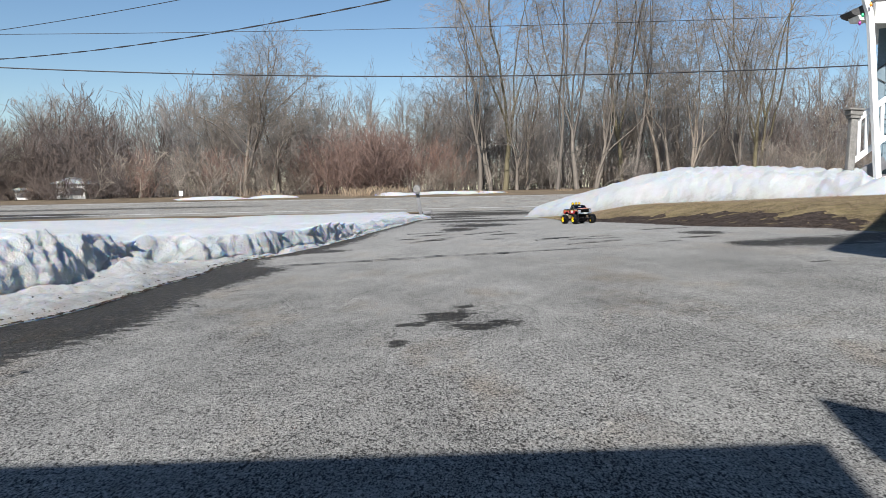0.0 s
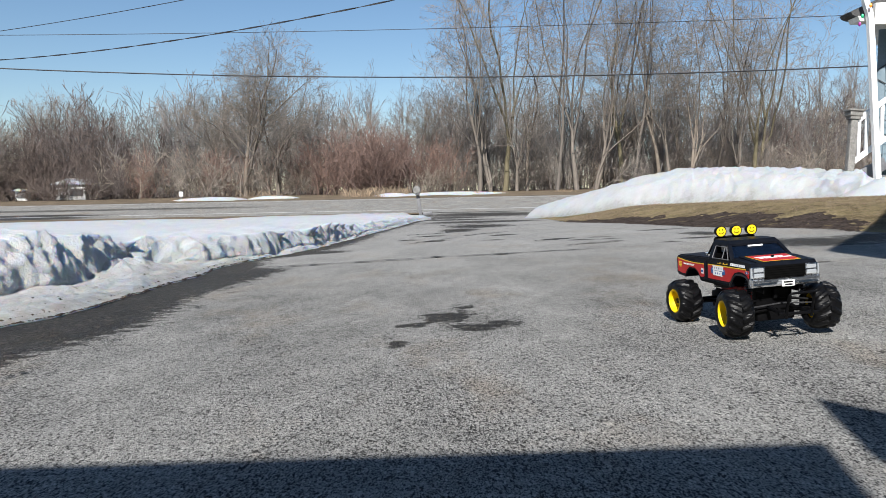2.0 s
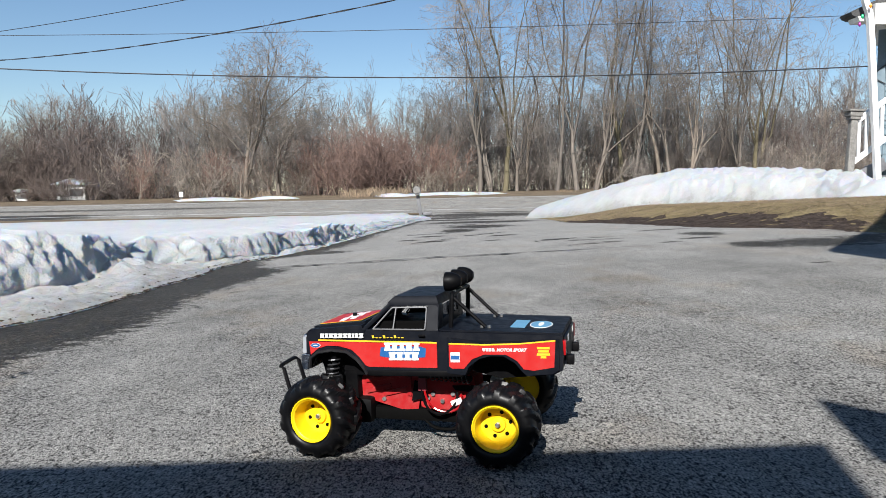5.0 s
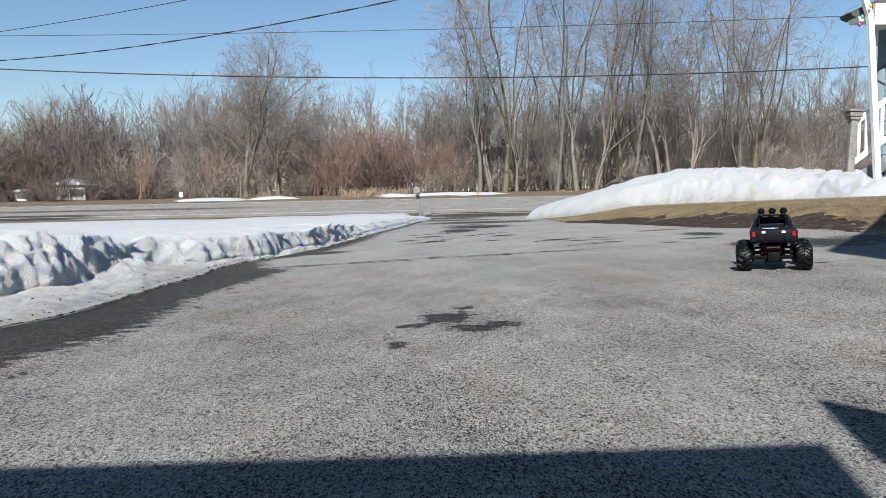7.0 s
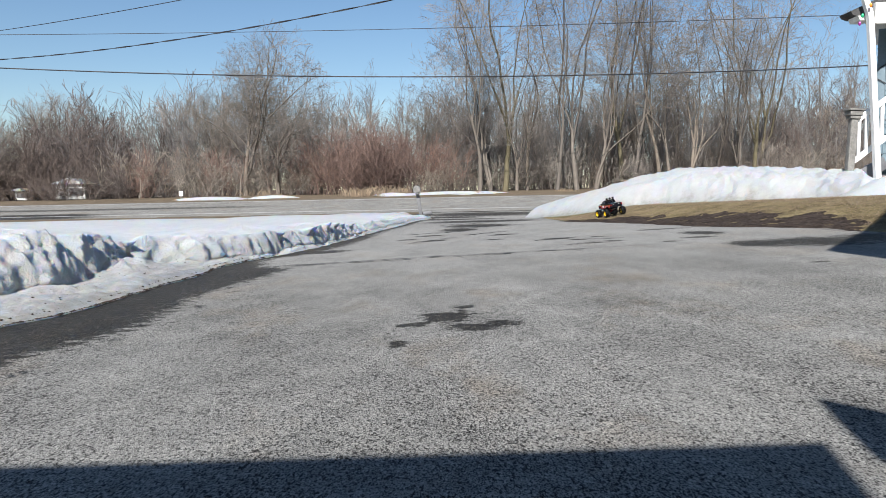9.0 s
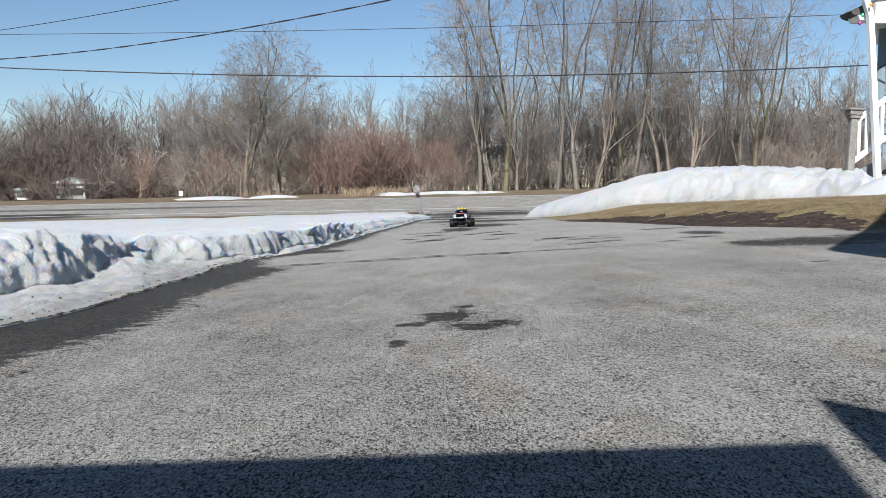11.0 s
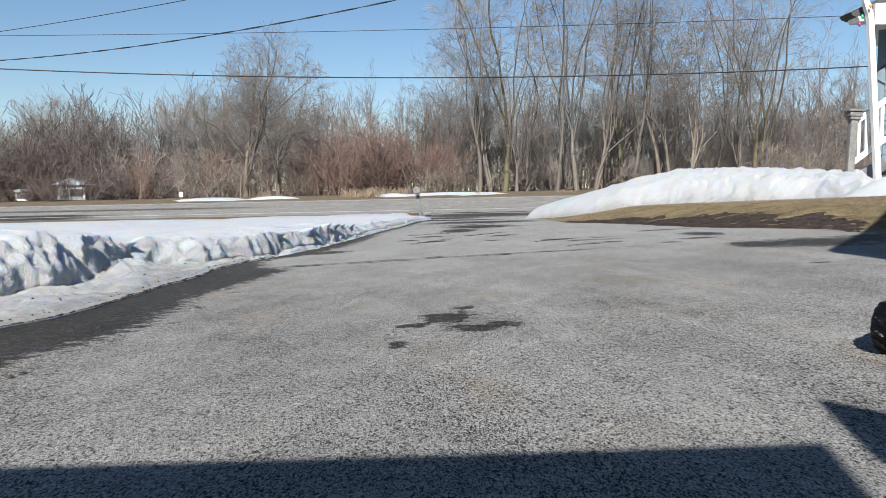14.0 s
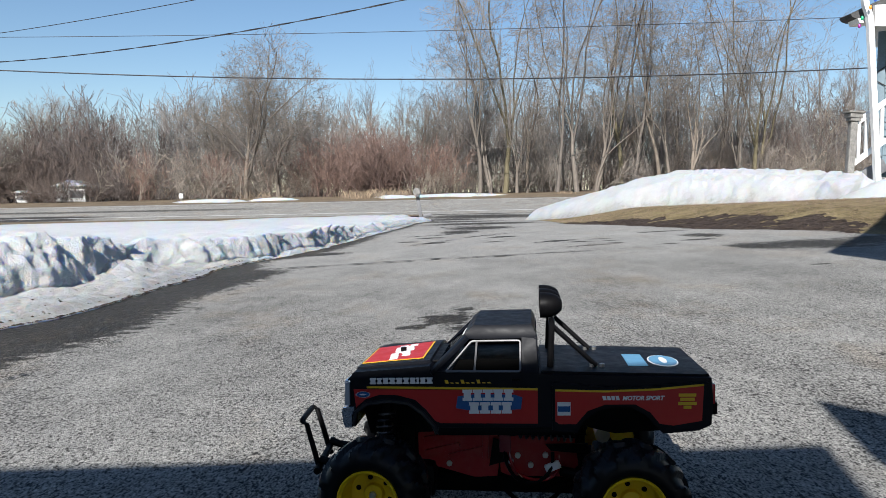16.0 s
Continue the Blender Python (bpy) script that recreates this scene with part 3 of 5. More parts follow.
def make_tree(name, seed, height, radius, spec, mats, stems=1, label=""):
    rng = random.Random(seed)
    out = (([], []), ([], []))
    for i in range(stems):
        a = rng.random() * 6.28
        off = Vector((math.cos(a), math.sin(a), 0)) * (radius * 2.2 if stems > 1 else 0)
        grow(out, Vector((0, 0, -.3)) + off, Vector((off.x * .1 + rng.gauss(0, .03), off.y * .1 + rng.gauss(0, .03), 1)), height * (1 if i == 0 else .8 + .2 * rng.random()), radius * (1 if i == 0 else .75), 0, rng, spec)
    root = thing(name, label or "tall bare grey-brown tree at the edge of the woods", "tree", "bare trees across the road")
    for nm, (v, f), mt in (("trunk", out[0], mats[0]), ("crown", out[1], mats[1])):
        mesh_object(nm, v, f, mt, True).parent = root
    return root


def plant(proto, x, y, scale=1.0, turn=0.0, wide=1.0):
    m = Matrix.Translation((x, y, land_z(x, y))) @ Matrix.Rotation(turn, 4, "Z") @ Matrix.Diagonal((scale * wide, scale * wide, scale, 1))
    return copy_thing(proto, m)


def bearing_x(bear, y):
    return (bear - 784) / 1358 * y


rng = random.Random(7)
LEADERS = dict(segs=(6, 11, 6, 3), trunk_levels=2, depth=4, taper=.35, thin=.0065)
TALL = [make_tree("tree", 211 + i, (4.6, 3.6, 5.2, 3.0, 4.2, 5.6)[i], (.15, .12, .16, .13, .14, .12)[i],
                  tree_spec(kids=((4, 3, 4, 5, 3, 3)[i], 13, 6, 4), low=.42, ratio=(1.9, .3, .42, .44), spread=((.3, .23, .36, .32, .25, .2)[i], .88, .75, .7), thick=(.72, .42, .6, .7), wobble=(.09, .12, .24, .34, .28), lift=(.03, .05, .08, .04, .02), **LEADERS),
                  (MOSS_BARK if i == 2 else BARK, DUSKY_TWIG if i in (1, 4) else TWIG), stems=(1, 2, 1, 1, 1, 1)[i]) for i in range(6)]
WIDE = [make_tree("tree", 31 + i, (4.2, 3.6)[i], (.17, .15)[i], tree_spec(kids=((7, 6)[i], 14, 7, 4), low=.25, ratio=(1.3, .36, .45, .5), spread=(.5, .85, .8, .7), thick=(.62, .45, .6, .7), wobble=(.05, .15, .24, .24, .2), lift=(.06, .05, .06, .03, 0), **LEADERS), (BARK, DUSKY_TWIG), stems=1,
                  label="broad bare tree with dense fine branches") for i in range(2)]
SLIM = [make_tree("sapling", 51 + i, 8.5, .085, tree_spec(segs=(8, 3, 1), trunk_levels=1, depth=3, taper=.45, kids=(12, 5, 3), low=.16, spread=(.42, .5, .55, .5), ratio=(.34, .45, .5, .5), wobble=(.06, .16, .18, .15, .12), lift=(.04, .18, .1, .05, .03), thin=.0085),
                  (BARK, FAR_TWIG), stems=1 + i % 2, label="slender bare tree deep in the woods") for i in range(4)]
used = set()


def put(protos, i, *a, **k):
    """The first time round the built tree itself is set in place, later a copy of it."""
    p = protos[i % len(protos)]
    if p.name not in used:
        used.add(p.name)
        x, y, *r = a
        s, t, w = (list(r) + [1.0, 0.0, 1.0][len(r):])[:3]
        p.matrix_basis = Matrix.Translation((x, y, land_z(x, y))) @ Matrix.Rotation(t, 4, "Z") @ Matrix.Diagonal((s * w, s * w, s, 1))
        return p
    return plant(p, *a, **k)


# the tall stand, tree by tree, by its bearing and height
for i, (bear, y, s) in enumerate(((848, 40.5, .95), (872, 41.5, 1.05), (893, 42, 1.1), (915, 41, .85), (932, 43, .95), (985, 41.5, 1.05), (1022, 40.5, 1.12), (1058, 40.5, 1.1), (1100, 45, 1.0),
                                (1140, 47, 1.0), (1182, 43, .98), (1226, 40, 1.05), (1262, 45, .98), (1300, 42, .96), (1345, 46, .86), (1455, 48, .82), (800, 47, .8), (1120, 43, 1.05), (1165, 44, 1.08), (1212, 46, 1.05), (1330, 44, .92))):
    put(TALL, i if i != 11 else 1, bearing_x(bear, y), y, s, i * 1.7, 1.0)
for i, (bear, y, s) in enumerate(((436, 41, .98), (494, 41.5, .98), (395, 45, .7), (330, 48, .72), (470, 47, .9), (-14, 40, .72), (70, 50, .8), (130, 49, .84), (735, 48, .68), (1400, 50, .72), (560, 50, .72))):
    put(WIDE, i, bearing_x(bear, y), y, s, 1.6 + i * 2.3, 1.0)
for i in range(130):
    bear = -60 + 1700 * (i + rng.random()) / 130
    y = 52 + 22 * rng.random()
    top = along(((0, 200), (55, 185), (70, 160), (135, 160), (150, 195), (290, 192), (310, 150), (560, 140), (690, 140), (760, 120), (1380, 130), (1420, 100), (1440, 60), (1480, 60), (1560, 95)), bear)
    z = .376 + (345 - top) * y / 1358 - land_z(bearing_x(bear, y), y)
    put(SLIM, i, bearing_x(bear, y), y, z / 8.1 * (.84 + .2 * rng.random()), rng.random() * 6.3, 1.0)


for i in range(38):
    bear = 770 + 640 * (i + rng.random()) / 38
    y = 47 + 9 * rng.random()
    z = .376 + (345 - 95 - 110 * rng.random()) * y / 1358 - land_z(bearing_x(bear, y), y)
    put(SLIM, i, bearing_x(bear, y), y, z / 8.1, rng.random() * 6.3, 1.0)


# brush and scrub: countless thin stems
def shrub(name, seed, stems, height, reach, spec, mat, lean=.25, radius=.013):
    """Many crooked stems from one root, with side shoots, as one mesh."""
    rng = random.Random(seed)
    out = (([], []), ([], []))
    for _ in range(stems):
        off = Vector((rng.gauss(0, reach), rng.gauss(0, reach * .6), -.1))
        grow(out, off, Vector((rng.gauss(0, lean), rng.gauss(0, lean), 1)), height * (.5 + .55 * rng.random()), radius * (.8 + .5 * rng.random()), 0, rng, spec)
    verts, faces = out[1]
    me = bpy.data.meshes.new(name)
    me.from_pydata(verts, [], faces)
    me.materials.append(mat)
    return me


def tufts(seed, n, height, mat):
    """A clump of dry grass stalks."""
    rng = random.Random(seed)
    verts, faces = [], []
    for _ in range(n):
        x, y, a, h = rng.gauss(0, .9), rng.gauss(0, .35), rng.random() * 6.3, height * (.4 + .7 * rng.random())
        lx, ly = rng.gauss(0, .3) * h, rng.gauss(0, .3) * h
        b = len(verts)
        verts += [(x - .008 * math.cos(a), y - .008 * math.sin(a), -.05), (x + .008 * math.cos(a), y + .008 * math.sin(a), -.05), (x + lx * .4, y + ly * .4, h * .6), (x + lx, y + ly, h)]
        faces += [(b, b + 1, b + 2), (b + 1, b + 3, b + 2)]
    me = bpy.data.meshes.new("dry_grass")
    me.from_pydata(verts, [], faces)
    me.materials.append(mat)
    return me


def strew(name, me, x, y, s, turn, label, category):
    ob = new(name, me)
    ob.matrix_basis = Matrix.Translation((x, y, land_z(x, y))) @ Matrix.Rotation(turn, 4, "Z") @ Matrix.Diagonal((s, s, s, 1))
    tagged(ob, label, category, kind="stuff")


BUSHY = tree_spec(segs=(5, 2, 1), trunk_levels=0, depth=2, kids=(8, 5), low=.15, taper=.5, spread=(.65, .7, .7), ratio=(.42, .5, .5), thick=(.6, .6, .6), wobble=(.14, .2, .2), lift=(.05, .07, .02), thin=.0072)
UPRIGHT = tree_spec(segs=(6, 2, 1), trunk_levels=0, depth=2, kids=(9, 4), low=.2, taper=.5, spread=(.5, .6, .6), ratio=(.34, .5, .5), thick=(.55, .6, .6), wobble=(.09, .16, .2), lift=(.04, .09, .03), thin=.0072)
SAPLING = dict(UPRIGHT, thin=.0125, kids=(11, 4), segs=(8, 2, 1))
THICKET = [shrub("thicket", 71 + i, 9, 6.4, 2.0, SAPLING, (FAR_TWIG, FAR_TWIG, SCRUB_TWIG)[i], .13, .024) for i in range(3)]
DARK_THICKET = shrub("thicket", 78, 10, 6.0, 2.0, SAPLING, DARK_TWIG, .16, .024)
DARK_BRUSH = [shrub("brush", 75 + i, 22, 2.3, .8, BUSHY, DARK_TWIG, .5) for i in range(2)]
RED_BRUSH = [shrub("brush", 81 + i, 24, 2.5, 1.0, BUSHY, RED_TWIG, .32) for i in range(3)]
SCRUB = [shrub("brush", 91 + i, 20, 2.2, 1.1, BUSHY, (SCRUB_TWIG, TWIG, SCRUB_TWIG)[i], .38) for i in range(3)]
DRY = tufts(99, 120, .55, STRAW)
for i in range(134):
    bear = -60 + 1700 * (i + rng.random()) / 134
    y = 46 + 14 * rng.random()
    strew("thicket", DARK_THICKET if (bear > 1365 or bear < 230) and i % 3 else THICKET[i % 3], bearing_x(bear, y), y, along(((0, 1.6), (60, 2.1), (130, 2.05), (170, 2.0), (290, 2.05), (340, 2.2), (540, 2.1), (700, 2.0), (780, 2.1), (1380, 2.1), (1560, 2.1)), bear) * .5 * (.5 + .55 * rng.random()), rng.random() * 6.3, "dense grey-brown thicket of bare saplings and twigs", "thicket")
for i in range(46):
    bear = -40 + 1660 * (i + rng.random()) / 46
    y = 40.3 + 3 * rng.random() + (3.6 if bear > 800 else 0)
    if bear < 185:
        continue
    red = 560 < bear < 760
    strew("brush", (RED_BRUSH if red or (i % 4 == 0 and bear < 540) else SCRUB)[i % 3], bearing_x(bear, y), y, (.8 if red else .7) + .6 * rng.random(), rng.random() * 6.3,
          "red-brown scrub of thin bare stems" if red else "tangled bare brown roadside scrub", "brush")
for i in range(8):
    bear = 560 + 225 * rng.random()
    strew("brush", RED_BRUSH[i % 3], bearing_x(bear, 42), 41.5 + 2 * rng.random(), .9 + .6 * rng.random(), rng.random() * 6.3, "red-brown scrub of thin bare stems", "brush")
for i, (bear, y, s) in enumerate(((10, 41, 1.3), (45, 40.8, 1.3), (72, 42, 1.7), (98, 44.6, 2.0), (128, 45, 2.1), (160, 45, 1.9), (190, 44.6, 1.5), (215, 43, 1.1), (-15, 42, 1.2), (92, 39.6, .5), (116, 40.2, .6), (133, 40.8, .8), (158, 40.6, .75), (178, 40.4, .6), (60, 40.2, .5), (205, 40.6, .8), (255, 46, 1.3))):
    strew("brush", DARK_BRUSH[i % 2], bearing_x(bear, y), y, s, i * 1.3, "dark purple-brown rounded thicket of fine twigs", "brush")
UNDERGROWTH = [shrub("brush", 85 + i, 18, 1.7, 1.5, dict(BUSHY, kids=(6, 3), thin=.011), UNDER_TWIG, .45, .016) for i in range(2)]
for i in range(40):
    bear = -30 + 1560 * (i + rng.random()) / 26 if i < 26 else 800 + 600 * rng.random()
    y = 45.5 + 6 * rng.random()
    strew("brush", UNDERGROWTH[i % 2], bearing_x(bear, y), y, .8 + .5 * rng.random(), rng.random() * 6.3, "low brown undergrowth of bare twigs between the trees", "brush")
for i in range(16):
    bear = 240 + 820 * rng.random() if i % 3 == 1 else 640 + 80 * rng.random()
    strew("dry_grass", DRY, bearing_x(bear, 39), 36.6 + 3.0 * rng.random(), .3 + .6 * rng.random(), rng.random() * 6.3, "tufts of pale dry roadside grass", "grass")


# short dead blades on the bank
def lawn_blades():
    rng = random.Random(5)
    verts, faces = [], []
    for _ in range(60000):
        y = 3.4 + 10.5 * rng.random()
        x = along(GRASS_EDGE, y) + 3.6 * rng.random() ** 1.2
        if x - along(GRASS_EDGE, y) < .05 + along(SOIL_WIDE, y) * (.75 + .4 * rng.random()):
            continue
        z, a, h, w = land_z(x, y) + .012, rng.random() * 6.3, .006 + .026 * rng.random() * (.5 + fbm(x * 3, y * 3)) if rng.random() < .7 else .008, .0016 + .002 * rng.random()
        lx, ly = rng.gauss(0, .03), rng.gauss(0, .03)
        b = len(verts)
        verts += [(x - math.cos(a) * w, y - math.sin(a) * w, z), (x + math.cos(a) * w, y + math.sin(a) * w, z), (x + lx, y + ly, z + h)]
        faces.append((b, b + 1, b + 2))
    ob = mesh_object("grass", verts, faces, STRAW)
    tagged(ob, "short dead straw-coloured grass blades on the bank", "grass", kind="stuff")


lawn_blades()


# ---- cables over the road ----
def cable(name, ends, sag, r, twist, label):
    """A sagging line between two points."""
    a, b = Vector(ends[0]), Vector(ends[1])
    bm = bmesh.new()
    n = 90
    mid = [a.lerp(b, i / n) - Vector((0, 0, sag * 4 * (i / n) * (1 - i / n))) for i in range(n + 1)]
    root = thing(name, label, "cable", "overhead cables")
    if twist:
        # insulated wires wound round a bare one
        fine = [mid[int(i / 6)].lerp(mid[min(n, int(i / 6) + 1)], (i % 6) / 6) for i in range(6 * n + 1)]
        for k in range(2):
            bm2 = bmesh.new()
            pipe(bm2, [p + Vector((0, math.cos(i * twist + k * 3.14) * r, math.sin(i * twist + k * 3.14) * r)) for i, p in enumerate(fine)], r * .75, 4)
            part("wire", bm2, CABLE, root)
        pipe(bm, mid, r * .5, 4)
    else:
        pipe(bm, mid, r, 5)
    part("wire" if twist else "line", bm, CABLE, root)


def sight_point(bear, rise, y):
    """The place y metres ahead on a bearing and height."""
    k = math.tan(radians(4.05))
    c = (441 - rise) / 1358
    return (bearing_x(bear, y) / (math.cos(radians(4.05)) + c * math.sin(radians(4.05))), y, .376 + y * (c - k) / (1 + c * k))


MAST, MAST_2 = (9.5, 13.5, 6.35), (9.5, 13.5, 7.0)
cable("telephone_cable", (sight_point(-700, 75, 36), sight_point(2200, 70, 36)), 1.62, .028, 0, "thick black telephone cable strung along the road")
cable("power_line", (sight_point(-700, 60, 36.5), sight_point(2200, -8, 36.5)), .62, .014, 0, "thin black power line strung along the road")
cable("service_drop", (sight_point(-160, 111, 30), MAST), .9, .013, .19, "twisted black service cable dropping towards the house")
cable("service_wire", (sight_point(-160, 74, 30), MAST_2), .5, .012, 0, "thin black service wire dropping towards the house")


# ---- mailbox and sign by the road ----
GREY_WOOD = mottled("weathered_wood", (.128, .122, .114), (.277, .269, .251), 9, .85, .4, 60, .003)
WHITE_PAINT = mottled("white_paint", (.70, .70, .69), (.82, .82, .81), 4, .5, .12, 60, .001)
DARK_PLASTIC = mottled("dark_grey_plastic", (.09, .09, .095), (.15, .15, .155), 20, .5, .1, 80, 0)


def utility_pole(low, high):
    """The pole that carries the lines along the road, with its bracket and crossarm."""
    x, y = (low[0] + high[0]) / 2, 36.25
    root = thing("utility_pole", "tall weathered wooden utility pole beside the road", "pole", "utility poles")
    bm = bmesh.new()
    rod(bm, (x, y, land_z(x, y) - .3), (x, y, high[2] + .5), .17, .12, 12)
    part("pole", bm, GREY_WOOD, root)
    for name, at in (("bracket", low), ("crossarm", high)):
        bm = bmesh.new()
        box(bm, (x, y, at[2] - .06), (abs(low[0] - high[0]) + .3, 1.4, .12), None, .01)
        part(name, bm, GREY_WOOD, root)


for bear, low, high in ((-700, 75, 60), (2200, 70, -8)):
    utility_pole(sight_point(bear, low, 36), sight_point(bear, high, 36.5))


def mailbox(x, y):
    root = thing("mailbox", "dark grey mailbox on a leaning post in snow", "mailbox")
    root.matrix_basis = Matrix.Translation((x, y, land_z(x, y))) @ pose(0, 0, 0, 0, -9, 0)
    bm = bmesh.new()
    box(bm, (0, 0, .3), (.1, .1, .8), None, .008)
    part("post", bm, DARK_PLASTIC, root)
    bm = bmesh.new()
    prism(bm, [(-.1, .66), (.1, .66), (.1, .78)] + [(.1 * math.cos(a), .78 + .09 * math.sin(a)) for a in (.5, 1.05, 1.57, 2.1, 2.64)] + [(-.1, .78)], -.22, .26)
    part("box", bm, DARK_PLASTIC, root)
    bm = bmesh.new()
    prism(bm, [(-.085, .672), (.085, .672), (.085, .78)] + [(.085 * math.cos(a), .78 + .075 * math.sin(a)) for a in (.5, 1.05, 1.57, 2.1, 2.64)] + [(-.085, .78)], -.232, -.224)
    door = part("door", bm, GREY_WOOD, root)
    bm = bmesh.new()
    box(bm, (0, -.24, .81), (.04, .012, .02), None, .003)
    part("handle", bm, DARK_PLASTIC, door)
    bm = bmesh.new()
    box(bm, (0, 0, .63), (.12, .4, .04), None, .006)
    part("bracket", bm, DARK_PLASTIC, root)
    bm = bmesh.new()
    box(bm, (.2, .0, .03), (.26, .2, .09), None, .02)
    part("foot_block", bm, DARK_PLASTIC, root)


mailbox(bearing_x(745, 22.6), 22.6)


def small_sign(x, y):
    root = thing("road_sign", "small white square sign on a thin post", "sign")
    root.matrix_basis = Matrix.Translation((x, y, land_z(x, y)))
    bm = bmesh.new()
    box(bm, (0, 0, .12), (.04, .04, .4), None, .005)
    part("post", bm, GREY_WOOD, root)
    bm = bmesh.new()
    box(bm, (0, -.04, .33), (.19, .02, .22), None, .006)
    part("panel", bm, WHITE_PAINT, root)


small_sign(bearing_x(322, 36.5), 36.5)


# ---- far white buildings behind the woods ----
def far_shed(bear, y, w, h, tone, label):
    x = bearing_x(bear, y)
    root = thing("shed", label, "shed")
    root.matrix_basis = Matrix.Translation((x, y, land_z(x, y)))
    bm = bmesh.new()
    box(bm, (0, 0, h / 2), (w, 3, h), None, .02)
    part("wall", bm, tone, root)
    bm = bmesh.new()
    prism(bm, [(-w / 2 - .2, h), (w / 2 + .2, h), (0, h + w * .22)], -1.7, 1.7)
    part("roof", bm, SNOW, root)
    bm = bmesh.new()
    box(bm, (w * .2, -1.51, h * .5), (.7, .05, h * .5), None, .01)
    part("window", bm, DARK_PLASTIC, root)


far_shed(150, 42.0, 1.55, .8, WHITE_PAINT, "small white shed with a snowy roof behind the scrub")
far_shed(66, 42.2, .7, .5, WHITE_PAINT, "low white shed half hidden by brush")

# ---- the house at the end of the lawn ----
SIDING = mottled("blue_grey_siding", (.10, .15, .18), (.15, .205, .24), 3, .55, .15, 40, .001)
SHINGLE = mottled("dark_shingle", (.05, .05, .05), (.1, .1, .1), 8, .9, .4, 60, .004)
TRIM = mottled("aged_white_trim", (.62, .60, .56), (.78, .77, .74), 5, .55, .2, 50, .001)
BULBS = [material("bulb_" + nm, .25, 0, c)[0] for nm, c in (("purple", (.25, .02, .2)), ("green", (.02, .35, .15)), ("orange", (.8, .25, .03)), ("blue", (.03, .1, .5)))]


def porch_house():
    hx, hy = 7.33, 13.0
    g = land_z(hx, hy)
    root = thing("house", "blue-grey clapboard house with white trim and porch", "house")
    bm = bmesh.new()
    box(bm, (hx + 3, hy + 3.2, g + 1.35), (5.9, 6.3, 2.9))
    wall = part("wall", bm, SIDING, root)
    for i in range(18):
        bm = bmesh.new()
        box(bm, (hx + 3, hy + .035, g - .05 + .16 * i + .08), (6.0, .02, .165), Matrix.Rotation(radians(-5), 4, "X"))
        part("clapboard", bm, SIDING, wall, smooth=0)
    for i in range(18):
        bm = bmesh.new()
        box(bm, (hx + .035, hy + 3.2, g - .05 + .16 * i + .08), (.02, 6.2, .165), Matrix.Rotation(radians(5), 4, "Y"))
        part("clapboard", bm, SIDING, wall, smooth=0)
    bm = bmesh.new()
    box(bm, (hx + .0, hy - .0, g + 1.35), (.12, .12, 2.9), None, .006)
    part("corner_board", bm, SIDING, root)
    bm = bmesh.new()
    box(bm, (hx + 3, hy - .02, g + 2.72), (6.2, .06, .34), None, .008)
    part("frieze", bm, TRIM, root, "flaking white frieze board")
    bm = bmesh.new()
    box(bm, (hx + 3.2, hy + 3.3, g + 2.93), (6.9, 6.9, .07), None, .01)
    part("soffit", bm, TRIM, root)
    bm = bmesh.new()
    prism(bm, [(hx - .3, g + 2.97), (hx + 7, g + 2.97), (hx + 3.1, g + 4.9)], hy - .3, hy + 6.6)
    part("roof", bm, SHINGLE, root)
    # festoon wire left from winter
    bm = bmesh.new()
    pts = [(hx + .06 + .16 * math.sin(i * .9), hy - .08, g + 2.5 - i * .085) for i in range(22)]
    pipe(bm, pts, .008, 4)
    part("light_wire", bm, CABLE, root)
    bm = bmesh.new()
    rod(bm, (9.5, 13.5, g + 2.8), (9.5, 13.5, 7.05), .03, n=10)
    part("service_mast", bm, DARK_PLASTIC, root)
    c = Vector((hx, hy, 0))
    turned = Matrix.Translation(c) @ Matrix.Rotation(radians(-36), 4, "Z") @ Matrix.Translation(-c)
    root.matrix_basis = turned
    # the eave's end, its downspout and the last festoon bulbs, square to the drive
    back = turned.inverted()

    def fixed(name, bm, mat, label=""):
        bm.transform(back)
        return part(name, bm, mat, root, label)

    bm = bmesh.new()
    prism(bm, [(6.39, 3.25), (6.42, 3.2), (6.5, 3.17), (7.6, 3.2), (7.6, 3.75), (6.75, 3.42)], 12.25, 12.6)
    fixed("eave_end", bm, SHINGLE, "dark weathered end of the eave")
    bm = bmesh.new()
    prism(bm, [(6.48, 3.17), (6.51, 3.1), (6.7, 3.1), (6.7, 3.17)], 12.2, 12.5)
    fixed("cornice", bm, TRIM)
    bm = bmesh.new()
    prism(bm, [(6.72, 3.04), (7.7, 3.06), (7.7, 3.42), (6.72, 3.36)], 12.15, 12.22)
    fixed("frieze_end", bm, TRIM, "flaking white frieze board")
    bm = bmesh.new()
    pts = rounded([(6.53, 12.1, 3.7), (6.52, 12.1, 3.4), (6.61, 12.1, 3.15), (6.85, 12.1, .3)], .08)
    pipe(bm, pts, .06, 4)
    fixed("downspout", bm, WHITE_PAINT, "white sheet-metal downspout leaning off the wall")
    for i, (dx, dz) in enumerate(((6.39, 3.0), (6.43, 3.12), (6.55, 3.28), (6.62, 3.4))):
        bm = bmesh.new()
        bmesh.ops.create_uvsphere(bm, u_segments=10, v_segments=8, radius=.022, matrix=Matrix.Translation((dx, 11.98, dz)) @ Matrix.Diagonal((1, 1, 1.6, 1)))
        fixed("bulb", bm, BULBS[i % 4], ("purple", "green", "orange", "blue")[i % 4] + " plastic festoon bulb")
    return root


